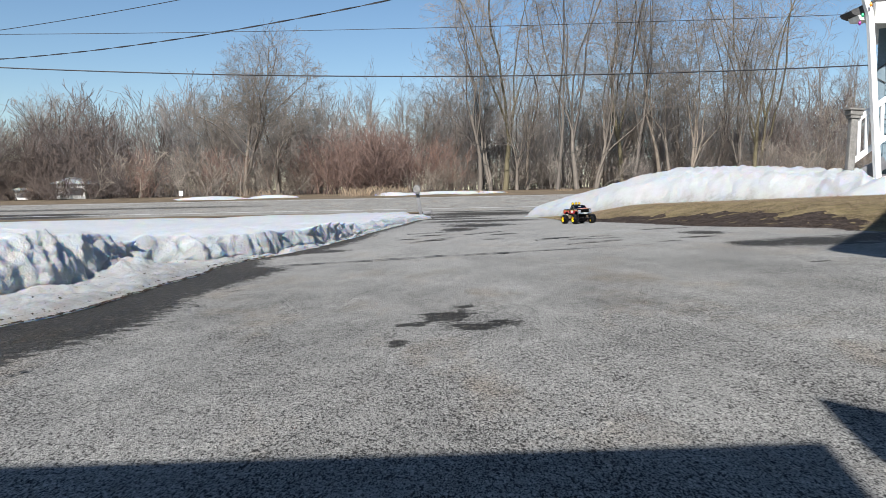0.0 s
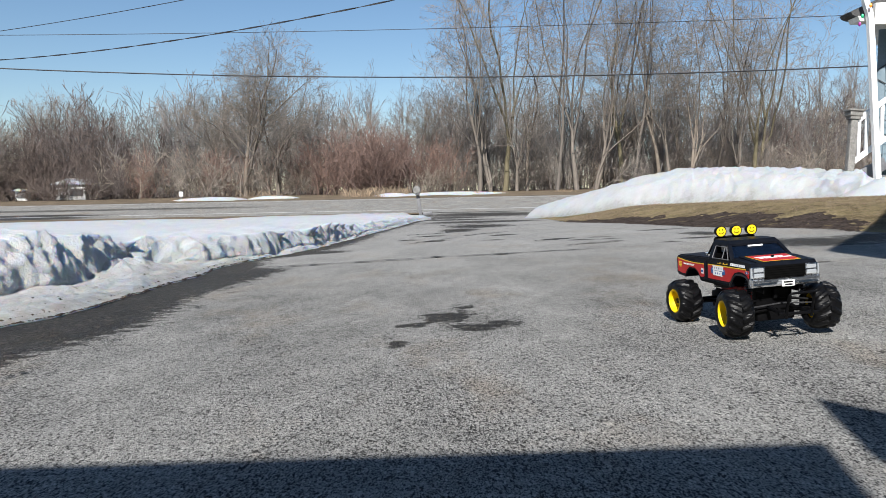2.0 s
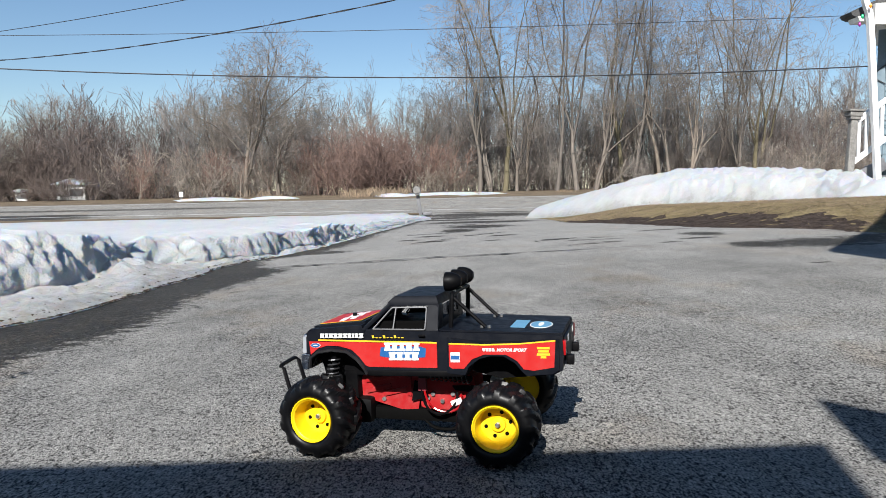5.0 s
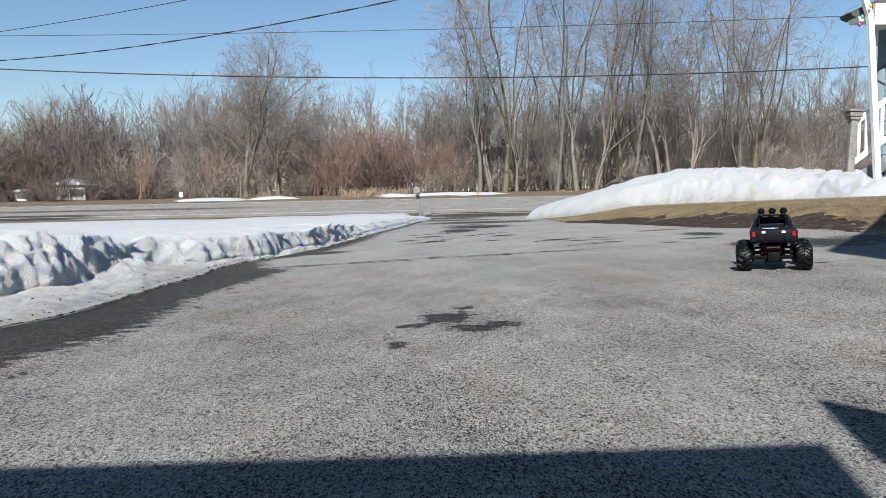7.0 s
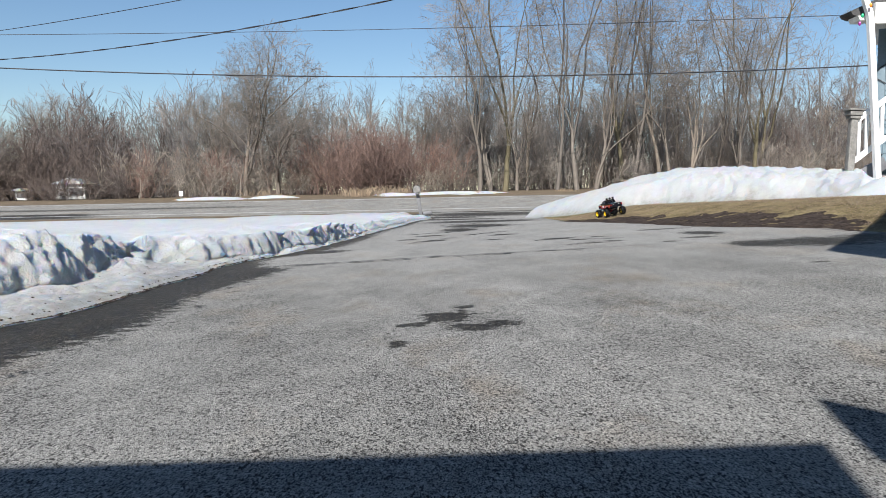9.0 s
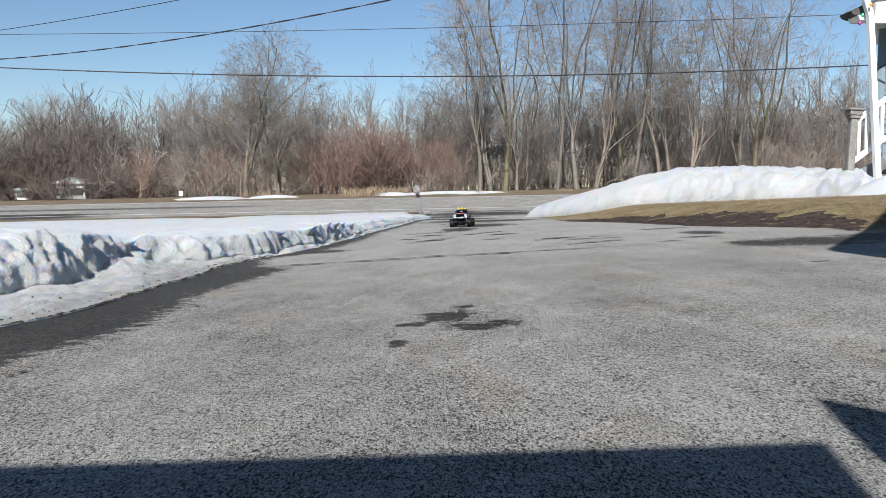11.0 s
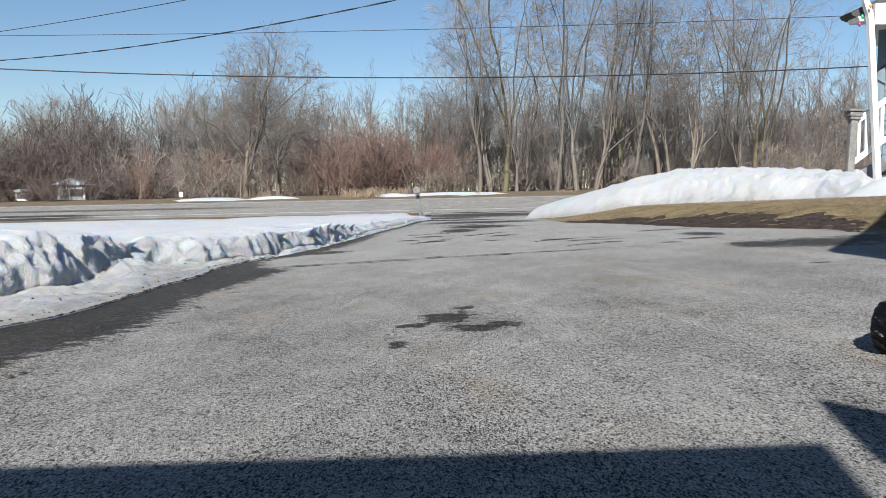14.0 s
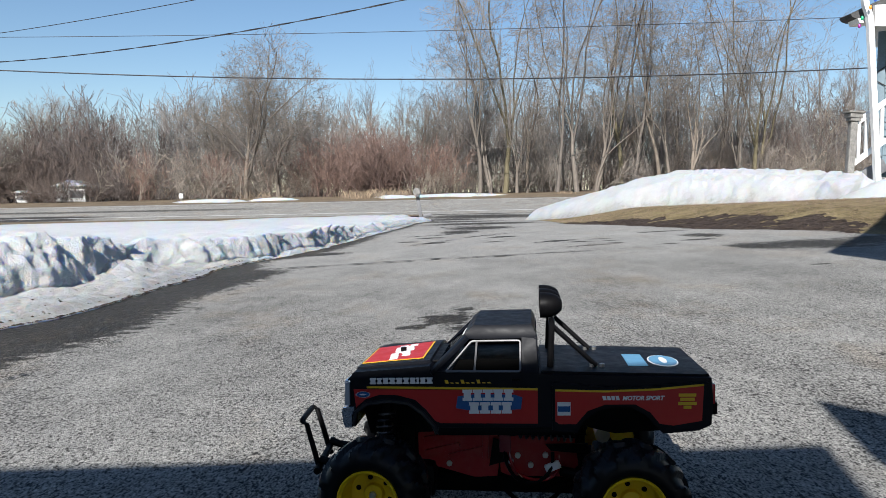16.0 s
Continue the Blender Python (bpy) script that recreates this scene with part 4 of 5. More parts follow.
def porch_rail():
    g = land_z(6.7, 12.2)
    root = thing("porch_stairs", "dark porch stairs with a white rail and balusters", "stairs")
    # white porch rail climbing the steps
    p0, p1 = Vector((6.55, 12.3, g + 1.2)), Vector((7.06, 12.35, g + 1.58))
    for dz in (0, -.62):
        bm = bmesh.new()
        a, b = p0 + Vector((0, 0, dz)), p1 + Vector((0, 0, dz))
        box(bm, (a + b) / 2, ((b - a).length, .06, .08), Matrix.Rotation(-math.atan2(b.z - a.z, b.x - a.x), 4, "Y"), .008)
        part("rail", bm, WHITE_PAINT, root)
    for i in range(4):
        q = p0.lerp(p1, (i + .5) / 4)
        bm = bmesh.new()
        box(bm, q - Vector((0, 0, .31)), (.05, .04, .6), None, .005)
        part("baluster", bm, WHITE_PAINT, root)
    for i in range(4):
        bm = bmesh.new()
        box(bm, (6.9 + .27 * i, 12.9, g + .15 + .19 * i), (.3, .9, .06), None, .01)
        part("step", bm, DARK_PLASTIC, root)
    bm = bmesh.new()
    box(bm, (6.85, 12.4, g + .42), (.6, .05, .2), Matrix.Rotation(radians(-30), 4, "Y"), .01)
    part("stringer", bm, DARK_PLASTIC, root)

porch_house()
porch_rail()


def newel():
    x, y = bearing_x(1497, 12.3), 12.3
    g = land_z(x, y)
    root = thing("gate_post", "weathered grey wooden post with a moulded cap", "post")
    root.matrix_basis = pose(x, y, g - .1, 0, 2.5, 0)
    bm = bmesh.new()
    box(bm, (0, 0, .68), (.108, .108, 1.53), None, .012)
    part("shaft", bm, GREY_WOOD, root)
    for z, w, h in ((1.385, .165, .05), (1.445, .2, .07), (1.5, .245, .03)):
        bm = bmesh.new()
        box(bm, (0, 0, z), (w, w, h), None, .012)
        part("moulding", bm, GREY_WOOD, root)


newel()


# ---- unseen, behind the camera: a garage and a house added to shade the drive ----
def garage():
    root = thing("garage", "unseen blue-grey garage added to shade the drive, low roof edge", "garage")
    bm = bmesh.new()
    box(bm, (-3.6, -4.6, .85), (6.5, 4.2, 2.35))
    part("wall", bm, SIDING, root)
    bm = bmesh.new()
    prism(bm, [(-7.0, 2.06), (.689, 2.06), (.745, 2.19), (-7.0, 2.19)], -6.8, -1.94)
    # roof edge skewed and sheared to give the drive's shade its outline and corner
    for v in bm.verts:
        v.co.y += .053 * (v.co.x - .417) * (v.co.y > -6)
        v.co.z += 2.6 * (v.co.y < -6)
        v.co.x -= .397 * v.co.z - .05
    part("roof", bm, SHINGLE, root)
    bm = bmesh.new()
    box(bm, (-3.6, -2.48, .95), (2.6, .05, 1.95), None, .01)
    part("door", bm, WHITE_PAINT, root)


def side_house():
    root = thing("side_house", "unseen grey house with a gable roof shaped to shade the drive", "house")
    bm = bmesh.new()
    box(bm, (5.5, -4.25, 1.55), (8.0, 5.7, 3.4))
    part("wall", bm, SIDING, root)
    # gable outline set so this unseen roof shades the drive's far right
    bm = bmesh.new()
    prism(bm, [(1.12, 3.36), (1.03, 3.48), (1.03, 3.58), (1.62, 4.5), (2.8, 6.4), (3.4, 6.75), (10, 3.3)], -7.4, -.76)
    part("roof", bm, SHINGLE, root)
    # added out of view: a wedge on a post, cut to cast the near-right shade
    bm = bmesh.new()
    prism(bm, [(-.007, 2.31), (-.01, 2.09), (.165, 1.7), (1.6, 1.7), (1.6, 1.95), (.202, 2.16)], -2.5, -1.84)
    part("porch_roof", bm, SHINGLE, root)
    bm = bmesh.new()
    box(bm, (1.4, -2.3, .85), (.12, .12, 1.75), None, .01)
    part("porch_post", bm, WHITE_PAINT, root)


garage()
side_house()

# ---- the radio-controlled truck ----
def plastic(name, col, rough, dust=.15, metal=0.0, coat=0.0, shine=.4):
    """Moulded plastic with a film of dust and fine scuffs."""
    m, n, l, b = material(name, rough, metal, col)
    v = spot(n)
    a = tex(n, l, "Noise", 60, v, 5, .7)
    f = tex(n, l, "Noise", 900, v, 3, .7)
    d = ramp(n, l, a.outputs[0], ((.45, (0, 0, 0)), (.8, (dust,) * 3)))
    s = ramp(n, l, f.outputs[0], ((.68, (0, 0, 0)), (.74, (min(1, dust * 1.6),) * 3)))
    mx = blend(n, l, "ADD", 1.0, d, s)
    l.new(blend(n, l, "MIX", mx, col, (.33, .3, .26)), b.inputs["Base Color"])
    l.new(ramp(n, l, a.outputs[0], ((.3, (rough,) * 3), (.75, (min(1, rough + .25),) * 3))), b.inputs["Roughness"])
    b.inputs["Coat Weight"].default_value = coat
    b.inputs["Specular IOR Level"].default_value = shine
    return m


BLACK_BODY = plastic("black_body_paint", (.0035, .0045, .0075), .36, .01, shine=.11)
BLACK_FLAT = plastic("black_plastic", (.0025, .0025, .003), .42, .005, shine=.08)
RED_BODY = plastic("red_body_paint", (.365, .011, .010), .35, .025)
RED_CHASSIS = plastic("red_chassis_plastic", (.293, .009, .011), .35, .1)
YELLOW_RIM = plastic("yellow_rim_plastic", (.720, .485, .006), .3, .03)
YELLOW_LENS = plastic("yellow_lens_cover", (.665, .470, .008), .4, .03)
RUBBER = plastic("tyre_rubber", (.0025, .0025, .003), .27, .004, shine=.2)
CHROME = plastic("chrome_plate", (.8, .82, .85), .12, .02, 1.0)
EDGING = plastic("worn_edging", (.15, .15, .155), .5, .1, .6)
DARK_STEEL = plastic("dark_spring_steel", (.09, .09, .095), .35, .03, .8)
STEEL = plastic("steel_screw", (.55, .54, .52), .3, .05, 1.0)
DECAL_WHITE = plastic("white_decal", (.634, .634, .634), .4, .05)
DECAL_BLUE = plastic("blue_decal", (.008, .075, .225), .4, .03)
DECAL_PALE = plastic("pale_blue_decal", (.093, .248, .387), .4, .05)
DECAL_GOLD = plastic("gold_decal", (.619, .387, .015), .4, .05)
LAMP_RED, *_ = material("tail_lamp_red", .15, 0, (.26, .006, .008))
LENS, *_ = material("clear_lens", .1, .5, (.5, .53, .56))
TRIM_BLACK = plastic("glossy_black_trim", (.008, .008, .009), .28, .02, shine=.5)
GRILLE = plastic("grille_black", (.002, .002, .002), .7, .004, shine=.05)


def tinted_glass():
    m, n, l, b = material("tinted_glass", .05)
    tr = n.new("ShaderNodeBsdfTransparent")
    tr.inputs[0].default_value = (.2, .2, .21, 1)
    gl = n.new("ShaderNodeBsdfGlossy")
    gl.inputs["Roughness"].default_value = .06
    gl.inputs["Color"].default_value = (.3, .32, .36, 1)
    fr = n.new("ShaderNodeFresnel")
    fr.inputs["IOR"].default_value = 1.5
    mx = n.new("ShaderNodeMixShader")
    l.new(fr.outputs[0], mx.inputs[0])
    l.new(tr.outputs[0], mx.inputs[1])
    l.new(gl.outputs[0], mx.inputs[2])
    l.new(mx.outputs[0], n["Material Output"].inputs[0])
    return m


GLASS = tinted_glass()


def soften(bm, offset, angle=30, segments=2):
    es = [e for e in bm.edges if len(e.link_faces) == 2 and e.calc_face_angle(0) > radians(angle)]
    bmesh.ops.bevel(bm, geom=es, offset=offset, segments=segments, affect="EDGES", profile=.6, clamp_overlap=True)


def disc(bm, c, rx, rz, y0, y1, n=20):
    prism(bm, [(c[0] + rx * math.cos(2 * math.pi * i / n), c[1] + rz * math.sin(2 * math.pi * i / n)) for i in range(n)], y0, y1)


def plate_part(name, poly, y, th, mat, parent, label="", side=1):
    """A thin sheet on the truck's side."""
    bm = bmesh.new()
    prism(bm, poly, side * y, side * (y + th))
    return part(name, bm, mat, parent, label, 0)


def rect(x0, x1, z0, z1, slant=0.0):
    return [(x0, z0), (x1, z0), (x1 + slant, z1), (x0 + slant, z1)]


def slab(x0, x1, z0, z1, waist):
    """A stout block with a narrower waist."""
    k, h = (x1 - x0) * waist * .5, (z1 - z0) * .28
    return [(x0, z0), (x1, z0), (x1, z0 + h), (x1 - k, z0 + h), (x1 - k, z1 - h), (x1, z1 - h), (x1, z1), (x0, z1), (x0, z1 - h), (x0 + k, z1 - h), (x0 + k, z0 + h), (x0, z0 + h)]


def words(name, text, height, mat, parent, place):
    """Raised lettering in the built-in font, as a mesh lying in its x-y plane before it is placed."""
    curve = bpy.data.curves.new(name, "FONT")
    curve.body, curve.size, curve.extrude, curve.shear, curve.offset = text, height, .0002, .25, .00022
    holder = bpy.data.objects.new(name, curve)
    me = bpy.data.meshes.new_from_object(holder)
    bpy.data.objects.remove(holder)
    me.transform(place)
    me.materials.clear()
    me.materials.append(mat)
    ob = new(name, me)
    ob.parent = parent
    return ob


def make_tyre():
    """A balloon tyre with chevron lugs, on the y axis, outer side towards +y."""
    bm = bmesh.new()
    lugs, per = 13, 20
    n = lugs * per
    half = ((.0305, .023), (.0318, .0295), (.0345, .0322), (.038, .0334), (.0415, .0334), (.0448, .0322), (.0475, .0303), (.0496, .0275), (.0511, .024), (.0521, .0195), (.0528, .0145), (.0532, .0095), (.0534, .005), (.0535, .001))
    prof = list(half) + [(r, -y) for r, y in half[::-1]]
    rings = []
    for k, (r, y) in enumerate(prof):
        side = 1 if k < len(half) else -1
        sweep = along(((.0, 0), (.01, .1), (.02, .22), (.028, .33), (.0335, .4)), abs(y)) if r > .04 else .4
        ring = []
        for j in range(n):
            t = 2 * math.pi * j / n
            ph = ((t - sweep) * lugs / (2 * math.pi) + (.5 if side < 0 else 0)) % 1
            on = ease((.5 - abs(ph - .5) * 1.0 - .24) / .09)
            lift = along(((.0448, 0), (.0475, .0012), (.0496, .0032), (.0521, .0043)), r) * on
            sy = side * (.0012 * on if .045 < r < .0505 else 0)
            ring.append(bm.verts.new(((r + lift) * math.sin(t), y + sy, (r + lift) * math.cos(t))))
        rings.append(ring)
    for a, b in zip(rings, rings[1:]):
        for j in range(n):
            bm.faces.new((a[j], b[j], b[(j + 1) % n], a[(j + 1) % n]))
    bm.transform(Matrix.Diagonal((1.045, 1, 1.045, 1)))
    return bm


def make_rim():
    """A deep yellow dish rim with a ring of holes, outer side towards +y."""
    bm = bmesh.new()
    lathe(bm, [(.032, -.022), (.0348, -.024), (.0348, .028), (.0343, .0312), (.0328, .0312), (.0317, .0292), (.03, .028), (.0288, .010), (.0262, .003), (.012, .0015), (.0105, .0065), (.006, .007), (.0001, .007)], 40)
    bm.transform(Matrix.Diagonal((.965, 1, .965, 1)))
    return bm


def make_wheel(truck, x, y, front, side):
    bm = bmesh.new()
    rod(bm, (0, -.02, 0), (0, .004, 0), .008, n=16)
    wheel = part("wheel", bm, BLACK_FLAT, truck, "fat black lugged tyre on a yellow dish rim")
    face = Matrix.Rotation(math.pi, 4, "Z") if side < 0 else Matrix()
    bm = make_tyre()
    bm.transform(face)
    part("tyre", bm, RUBBER, wheel, "chunky black rubber tyre with chevron lugs", 35)
    bm = make_rim()
    bm.transform(face)
    part("rim", bm, YELLOW_RIM, wheel, "glossy yellow dish rim", 35)
    bm = bmesh.new()
    for i in range(6):
        a = 2 * math.pi * i / 6
        disc(bm, (.018 * math.cos(a), .018 * math.sin(a)), .0028, .0028, -.001, .0032, 10)
    bm.transform(face)
    part("rim_hole", bm, GRILLE, wheel, "", 0)
    bm = bmesh.new()
    lathe(bm, [(.0042, .006), (.0042, .0105), (.003, .0115), (.0001, .0115)], 6)
    bm.transform(face)
    part("wheel_nut", bm, STEEL, wheel, "", 0)
    wheel.matrix_basis = Matrix.Translation((x, y, .0602))
    return wheel


def coil(bm, p, q, r, turns, wire):
    p, q = Vector(p), Vector(q)
    d = (q - p).normalized()
    u = d.orthogonal().normalized()
    v = d.cross(u)
    n = turns * 10
    pipe(bm, [p.lerp(q, i / n) + (u * math.cos(i * .6283) + v * math.sin(i * .6283)) * r for i in range(n + 1)], wire, 5)


def make_truck():
    truck = thing("toy_truck", "black and red radio-controlled toy monster truck with yellow rims", "toy truck")
    # body shell
    low = [(.163, .181), (.156, .1885), (.0715, .1945), (.069, .1885), (-.0475, .1865), (-.049, .184), (-.230, .1785), (-.232, .150), (-.230, .128), (-.217, .122), (-.180, .1195),
           (-.174, .125), (-.162, .139), (-.146, .148), (-.1265, .148), (-.1106, .1445), (-.095, .1326), (-.0893, .1195),
           (.063, .1195), (.067, .129), (.079, .142), (.095, .153), (.1185, .156), (.142, .1525), (.154, .1445), (.158, .128), (.162, .128)]
    bm = bmesh.new()
    prism(bm, low, -.084, .084)
    for v in bm.verts:
        if v.co.z > .18:
            v.co.y *= .965 if v.co.x > -.045 else .95
        if v.co.x < -.2:
            v.co.y *= .97
    soften(bm, .005, 40, 3)
    part("body", bm, BLACK_BODY, truck, "black moulded pickup body", 40)
    # hood, raised in the middle
    bm = bmesh.new()
    prism(bm, [(.158, .184), (.156, .1905), (.073, .1978), (.070, .190)], -.064, .064)
    soften(bm, .002)
    part("hood", bm, BLACK_BODY, truck)
    bm = bmesh.new()
    k = (.1978 - .1905) / (.073 - .156)
    zf = lambda x: .1905 + (x - .156) * k
    for z, off, y in ((.0004, 0.0, .05), (.0008, .002, .048)):
        bm2 = bm if off == 0 else bmesh.new()
        v = [bm2.verts.new((x, s * w, zf(x) + z + t)) for t in (0, .0004) for x, s, w in ((.1545 - off, 1, y - .003), (.1545 - off, -1, y - .003), (.0815 + off, -1, y + .002), (.0815 + off, 1, y + .002))]
        for f in ((0, 1, 2, 3), (7, 6, 5, 4), (0, 4, 5, 1), (1, 5, 6, 2), (2, 6, 7, 3), (3, 7, 4, 0)):
            bm2.faces.new([v[i] for i in f])
        part("hood_decal", bm2, DECAL_GOLD if off == 0 else RED_BODY, truck, "" if off == 0 else "red hood panel with a gold border", 0)
    for i, (dx, wy, my) in enumerate(((.006, .042, .004), (-.006, .036, -.006))):
        for j in range(7):
            bm = bmesh.new()
            x = .114 + dx
            y = (j - 3) / 3.5 * wy + my
            box(bm, (x + .0015 * ((j * 5) % 3 - 1), y, zf(x) + .0016), (.0095, wy * .24, .0006), Matrix.Rotation(math.atan(-k), 4, "Y"))
            part("hood_lettering", bm, DECAL_WHITE, truck, "", 0)
    bm = bmesh.new()
    rod(bm, (.114, 0, .193), (.114, 0, .2005), .0035, n=10)
    part("body_post", bm, BLACK_FLAT, truck)
    bm = bmesh.new()
    box(bm, (.067, 0, .1935), (.012, .10, .003), None, .001)
    part("cowl_vent", bm, BLACK_FLAT, truck)
    # cab: roof, pillars, glass
    bm = bmesh.new()
    lo = [(.034, .0665), (-.0455, .0685)]
    hi = [(.024, .060), (-.041, .062)]
    rings = []
    for (xa, ya), (xb, yb), z in ((*lo, .2205), (*lo, .226), (*hi, .2345)):
        rings.append([bm.verts.new(p) for p in ((xa, ya, z), (xb, yb, z), (xb, -yb, z), (xa, -ya, z))])
    bm.faces.new(rings[0])
    bm.faces.new(rings[2][::-1])
    for a, b in zip(rings, rings[1:]):
        for j in range(4):
            bm.faces.new((a[j], b[j], b[(j + 1) % 4], a[(j + 1) % 4]))
    soften(bm, .0065, 20, 4)
    part("roof", bm, BLACK_BODY, truck, "", 40)
    for s in (1, -1):
        bm = bmesh.new()
        a, b = Vector((.069, s * .0775, .187)), Vector((.032, s * .065, .2215))
        box(bm, (a + b) / 2, (.01, .006, (b - a).length + .004), (b - a).to_track_quat("Z", "Y").to_matrix().to_4x4(), .0015)
        part("pillar", bm, BLACK_BODY, truck)
        bm = bmesh.new()
        v = [bm.verts.new(p) for p in ((-.030, s * .0805, .186), (-.0475, s * .0805, .186), (-.0455, s * .068, .222), (-.030, s * .068, .222),
                                       (-.030, s * .074, .186), (-.0475, s * .074, .186), (-.0455, s * .062, .222), (-.030, s * .062, .222))]
        for f in ((0, 1, 2, 3), (7, 6, 5, 4), (0, 4, 5, 1), (1, 5, 6, 2), (2, 6, 7, 3), (3, 7, 4, 0)):
            bm.faces.new([v[i] for i in f])
        soften(bm, .0015)
        part("rear_pillar", bm, BLACK_BODY, truck)
        # bright worn edge of the window opening, and the vent bar
        rim = [(.053, .0812, .1885), (.0255, .0690, .2185), (-.0285, .0695, .2185), (-.0285, .0812, .1875)]
        bm = bmesh.new()
        pipe(bm, rounded([(x, s * y, z) for x, y, z in rim + rim[:1]], .003, 3), .0013, 5)
        frame_part = part("window_frame", bm, EDGING, truck, "worn grey window edging")
        bm = bmesh.new()
        rod(bm, (.0215, s * .0808, .188), (.0195, s * .0695, .2185), .0012, n=6)
        part("vent_bar", bm, EDGING, frame_part)
        # side mirrors' stubs and door handle
        bm = bmesh.new()
        box(bm, (-.024, s * .0848, .1795), (.010, .0016, .003), None, .0006)
        part("door_handle", bm, BLACK_FLAT, truck)
        bm = bmesh.new()
        prism(bm, [(.05, .184), (.04, .199), (-.044, .199), (-.044, .184)], s * .068, s * .072)
        part("door_lining", bm, GRILLE, truck)
    bm = bmesh.new()
    box(bm, (-.0455, 0, .1925), (.004, .148, .012), None, .001)
    for s in (1, -1):
        box(bm, (-.0455, s * .058, .207), (.004, .022, .03), None, .001)
    part("cab_back", bm, BLACK_BODY, truck)
    bm = bmesh.new()
    v = [bm.verts.new(p) for p in ((.069, .074, .1905), (.069, -.074, .1905), (.0325, -.063, .2205), (.0325, .063, .2205))]
    bm.faces.new(v)
    bmesh.ops.solidify(bm, geom=bm.faces[:], thickness=.001)
    part("windshield", bm, GLASS, truck, "dark tinted windshield", 0)
    bm = bmesh.new()
    v = [bm.verts.new(p) for p in ((-.046, .05, .198), (-.046, -.05, .198), (-.0455, -.05, .219), (-.0455, .05, .219))]
    bm.faces.new(v)
    bmesh.ops.solidify(bm, geom=bm.faces[:], thickness=.0008)
    part("rear_window", bm, GLASS, truck, "dark tinted rear window", 0)
    ws = Matrix.Translation((.0372, 0, .2185)) @ Matrix.Rotation(math.atan2(.03, .0365), 4, "Y")
    for j in range(8):
        bm = bmesh.new()
        box(bm, (0, 0, 0), (.0055, .0042, .0006), ws @ Matrix.Translation((0, (j - 3.5) * .0049, .0008)))
        part("windshield_lettering", bm, DECAL_WHITE, truck, "", 0)
    bm = bmesh.new()
    box(bm, (.0, 0, .1885), (.08, .128, .006), None, .002)
    box(bm, (-.038, 0, .194), (.008, .11, .014), None, .003)
    part("cabin_tub", bm, BLACK_FLAT, truck, "black moulded cabin floor and bench")
    # bed: cover, tailgate, fenders
    bm = bmesh.new()
    prism(bm, [(-.051, .1845), (-.229, .1785), (-.229, .181), (-.051, .187)], -.0775, .0775)
    for v in bm.verts:
        if v.co.x < -.2:
            v.co.y *= .97
    soften(bm, .001)
    part("bed_cover", bm, BLACK_BODY, truck, "flat black bed cover")
    bk = (.187 - .181) / (-.051 + .229)
    bz = lambda x: .187 + (x + .051) * bk
    bm = bmesh.new()
    box(bm, (-.160, .01, bz(-.160) + .0004), (.022, .062, .0008), Matrix.Rotation(-math.atan(bk), 4, "Y"))
    part("bed_decal", bm, DECAL_PALE, truck, "pale blue bar decal", 0)
    for r1, r2, mt, up in ((.017, .030, DECAL_WHITE, .0004), (.0155, .0275, DECAL_PALE, .0008), (.004, .016, DECAL_WHITE, .0012)):
        bm = bmesh.new()
        bmesh.ops.create_cone(bm, cap_ends=True, segments=28, radius1=1, radius2=1, depth=1, matrix=Matrix.Translation((-.192, .012, bz(-.192) + up)) @ Matrix.Rotation(-math.atan(bk), 4, "Y") @ Matrix.Diagonal((r1, r2, .0006, 1)))
        part("bed_emblem", bm, mt, truck, "", 0)
    bm = bmesh.new()
    box(bm, (-.2325, 0, .154), (.004, .128, .04), None, .0015)
    part("tailgate", bm, BLACK_BODY, truck)
    for s in (1, -1):
        bm = bmesh.new()
        box(bm, (-.2345, s * .036, .168), (.001, .013, .009))
        part("tailgate_decal", bm, DECAL_WHITE, truck, "", 0)
        bm = bmesh.new()
        box(bm, (-.232, s * .0725, .160), (.006, .012, .021), None, .0015)
        part("tail_lamp", bm, LAMP_RED, truck, "red tail lamp")
        bm = bmesh.new()
        box(bm, (-.238, s * .045, .137), (.012, .014, .014), None, .002)
        part("rear_hook", bm, BLACK_FLAT, truck)
        # red side panels with the stripe, stickers and lettering as bars
        front = [(.156, .1705), (.1535, .150), (.142, .1595), (.1265, .164), (.107, .1635), (.087, .158), (.075, .147), (.065, .1345), (.059, .132), (-.047, .131), (-.047, .1675)]
        bed = [(-.0656, .1665), (-.0656, .134), (-.07, .131), (-.088, .131), (-.1, .145), (-.1185, .152), (-.150, .152), (-.166, .143), (-.1755, .131), (-.19, .129), (-.219, .134), (-.221, .171), (-.17, .1665), (-.118, .165)]
        y1 = .0838
        plate_part("side_panel", front, y1, .0008, RED_BODY, truck, "bright red side panel", s)
        plate_part("stripe", [(.141, .1715), (-.047, .1675), (-.047, .1697), (.141, .1737)], y1, .0011, DECAL_GOLD, truck, "thin yellow pinstripe", s)
        bm = bmesh.new()
        fend = [(-.0625, .176), (-.0625, .124), (-.0893, .121), (-.095, .1335), (-.1106, .1455), (-.1265, .1495), (-.146, .1495), (-.162, .1405), (-.174, .1265), (-.18, .1215), (-.217, .124), (-.226, .130), (-.226, .1745), (-.17, .171), (-.118, .170)]
        prism(bm, fend, s * .080, s * .0862)
        soften(bm, .002, 60)
        part("rear_fender", bm, BLACK_BODY, truck, "flared black rear fender")
        plate_part("side_panel", bed, .0862, .0006, RED_BODY, truck, "bright red bed panel", s)
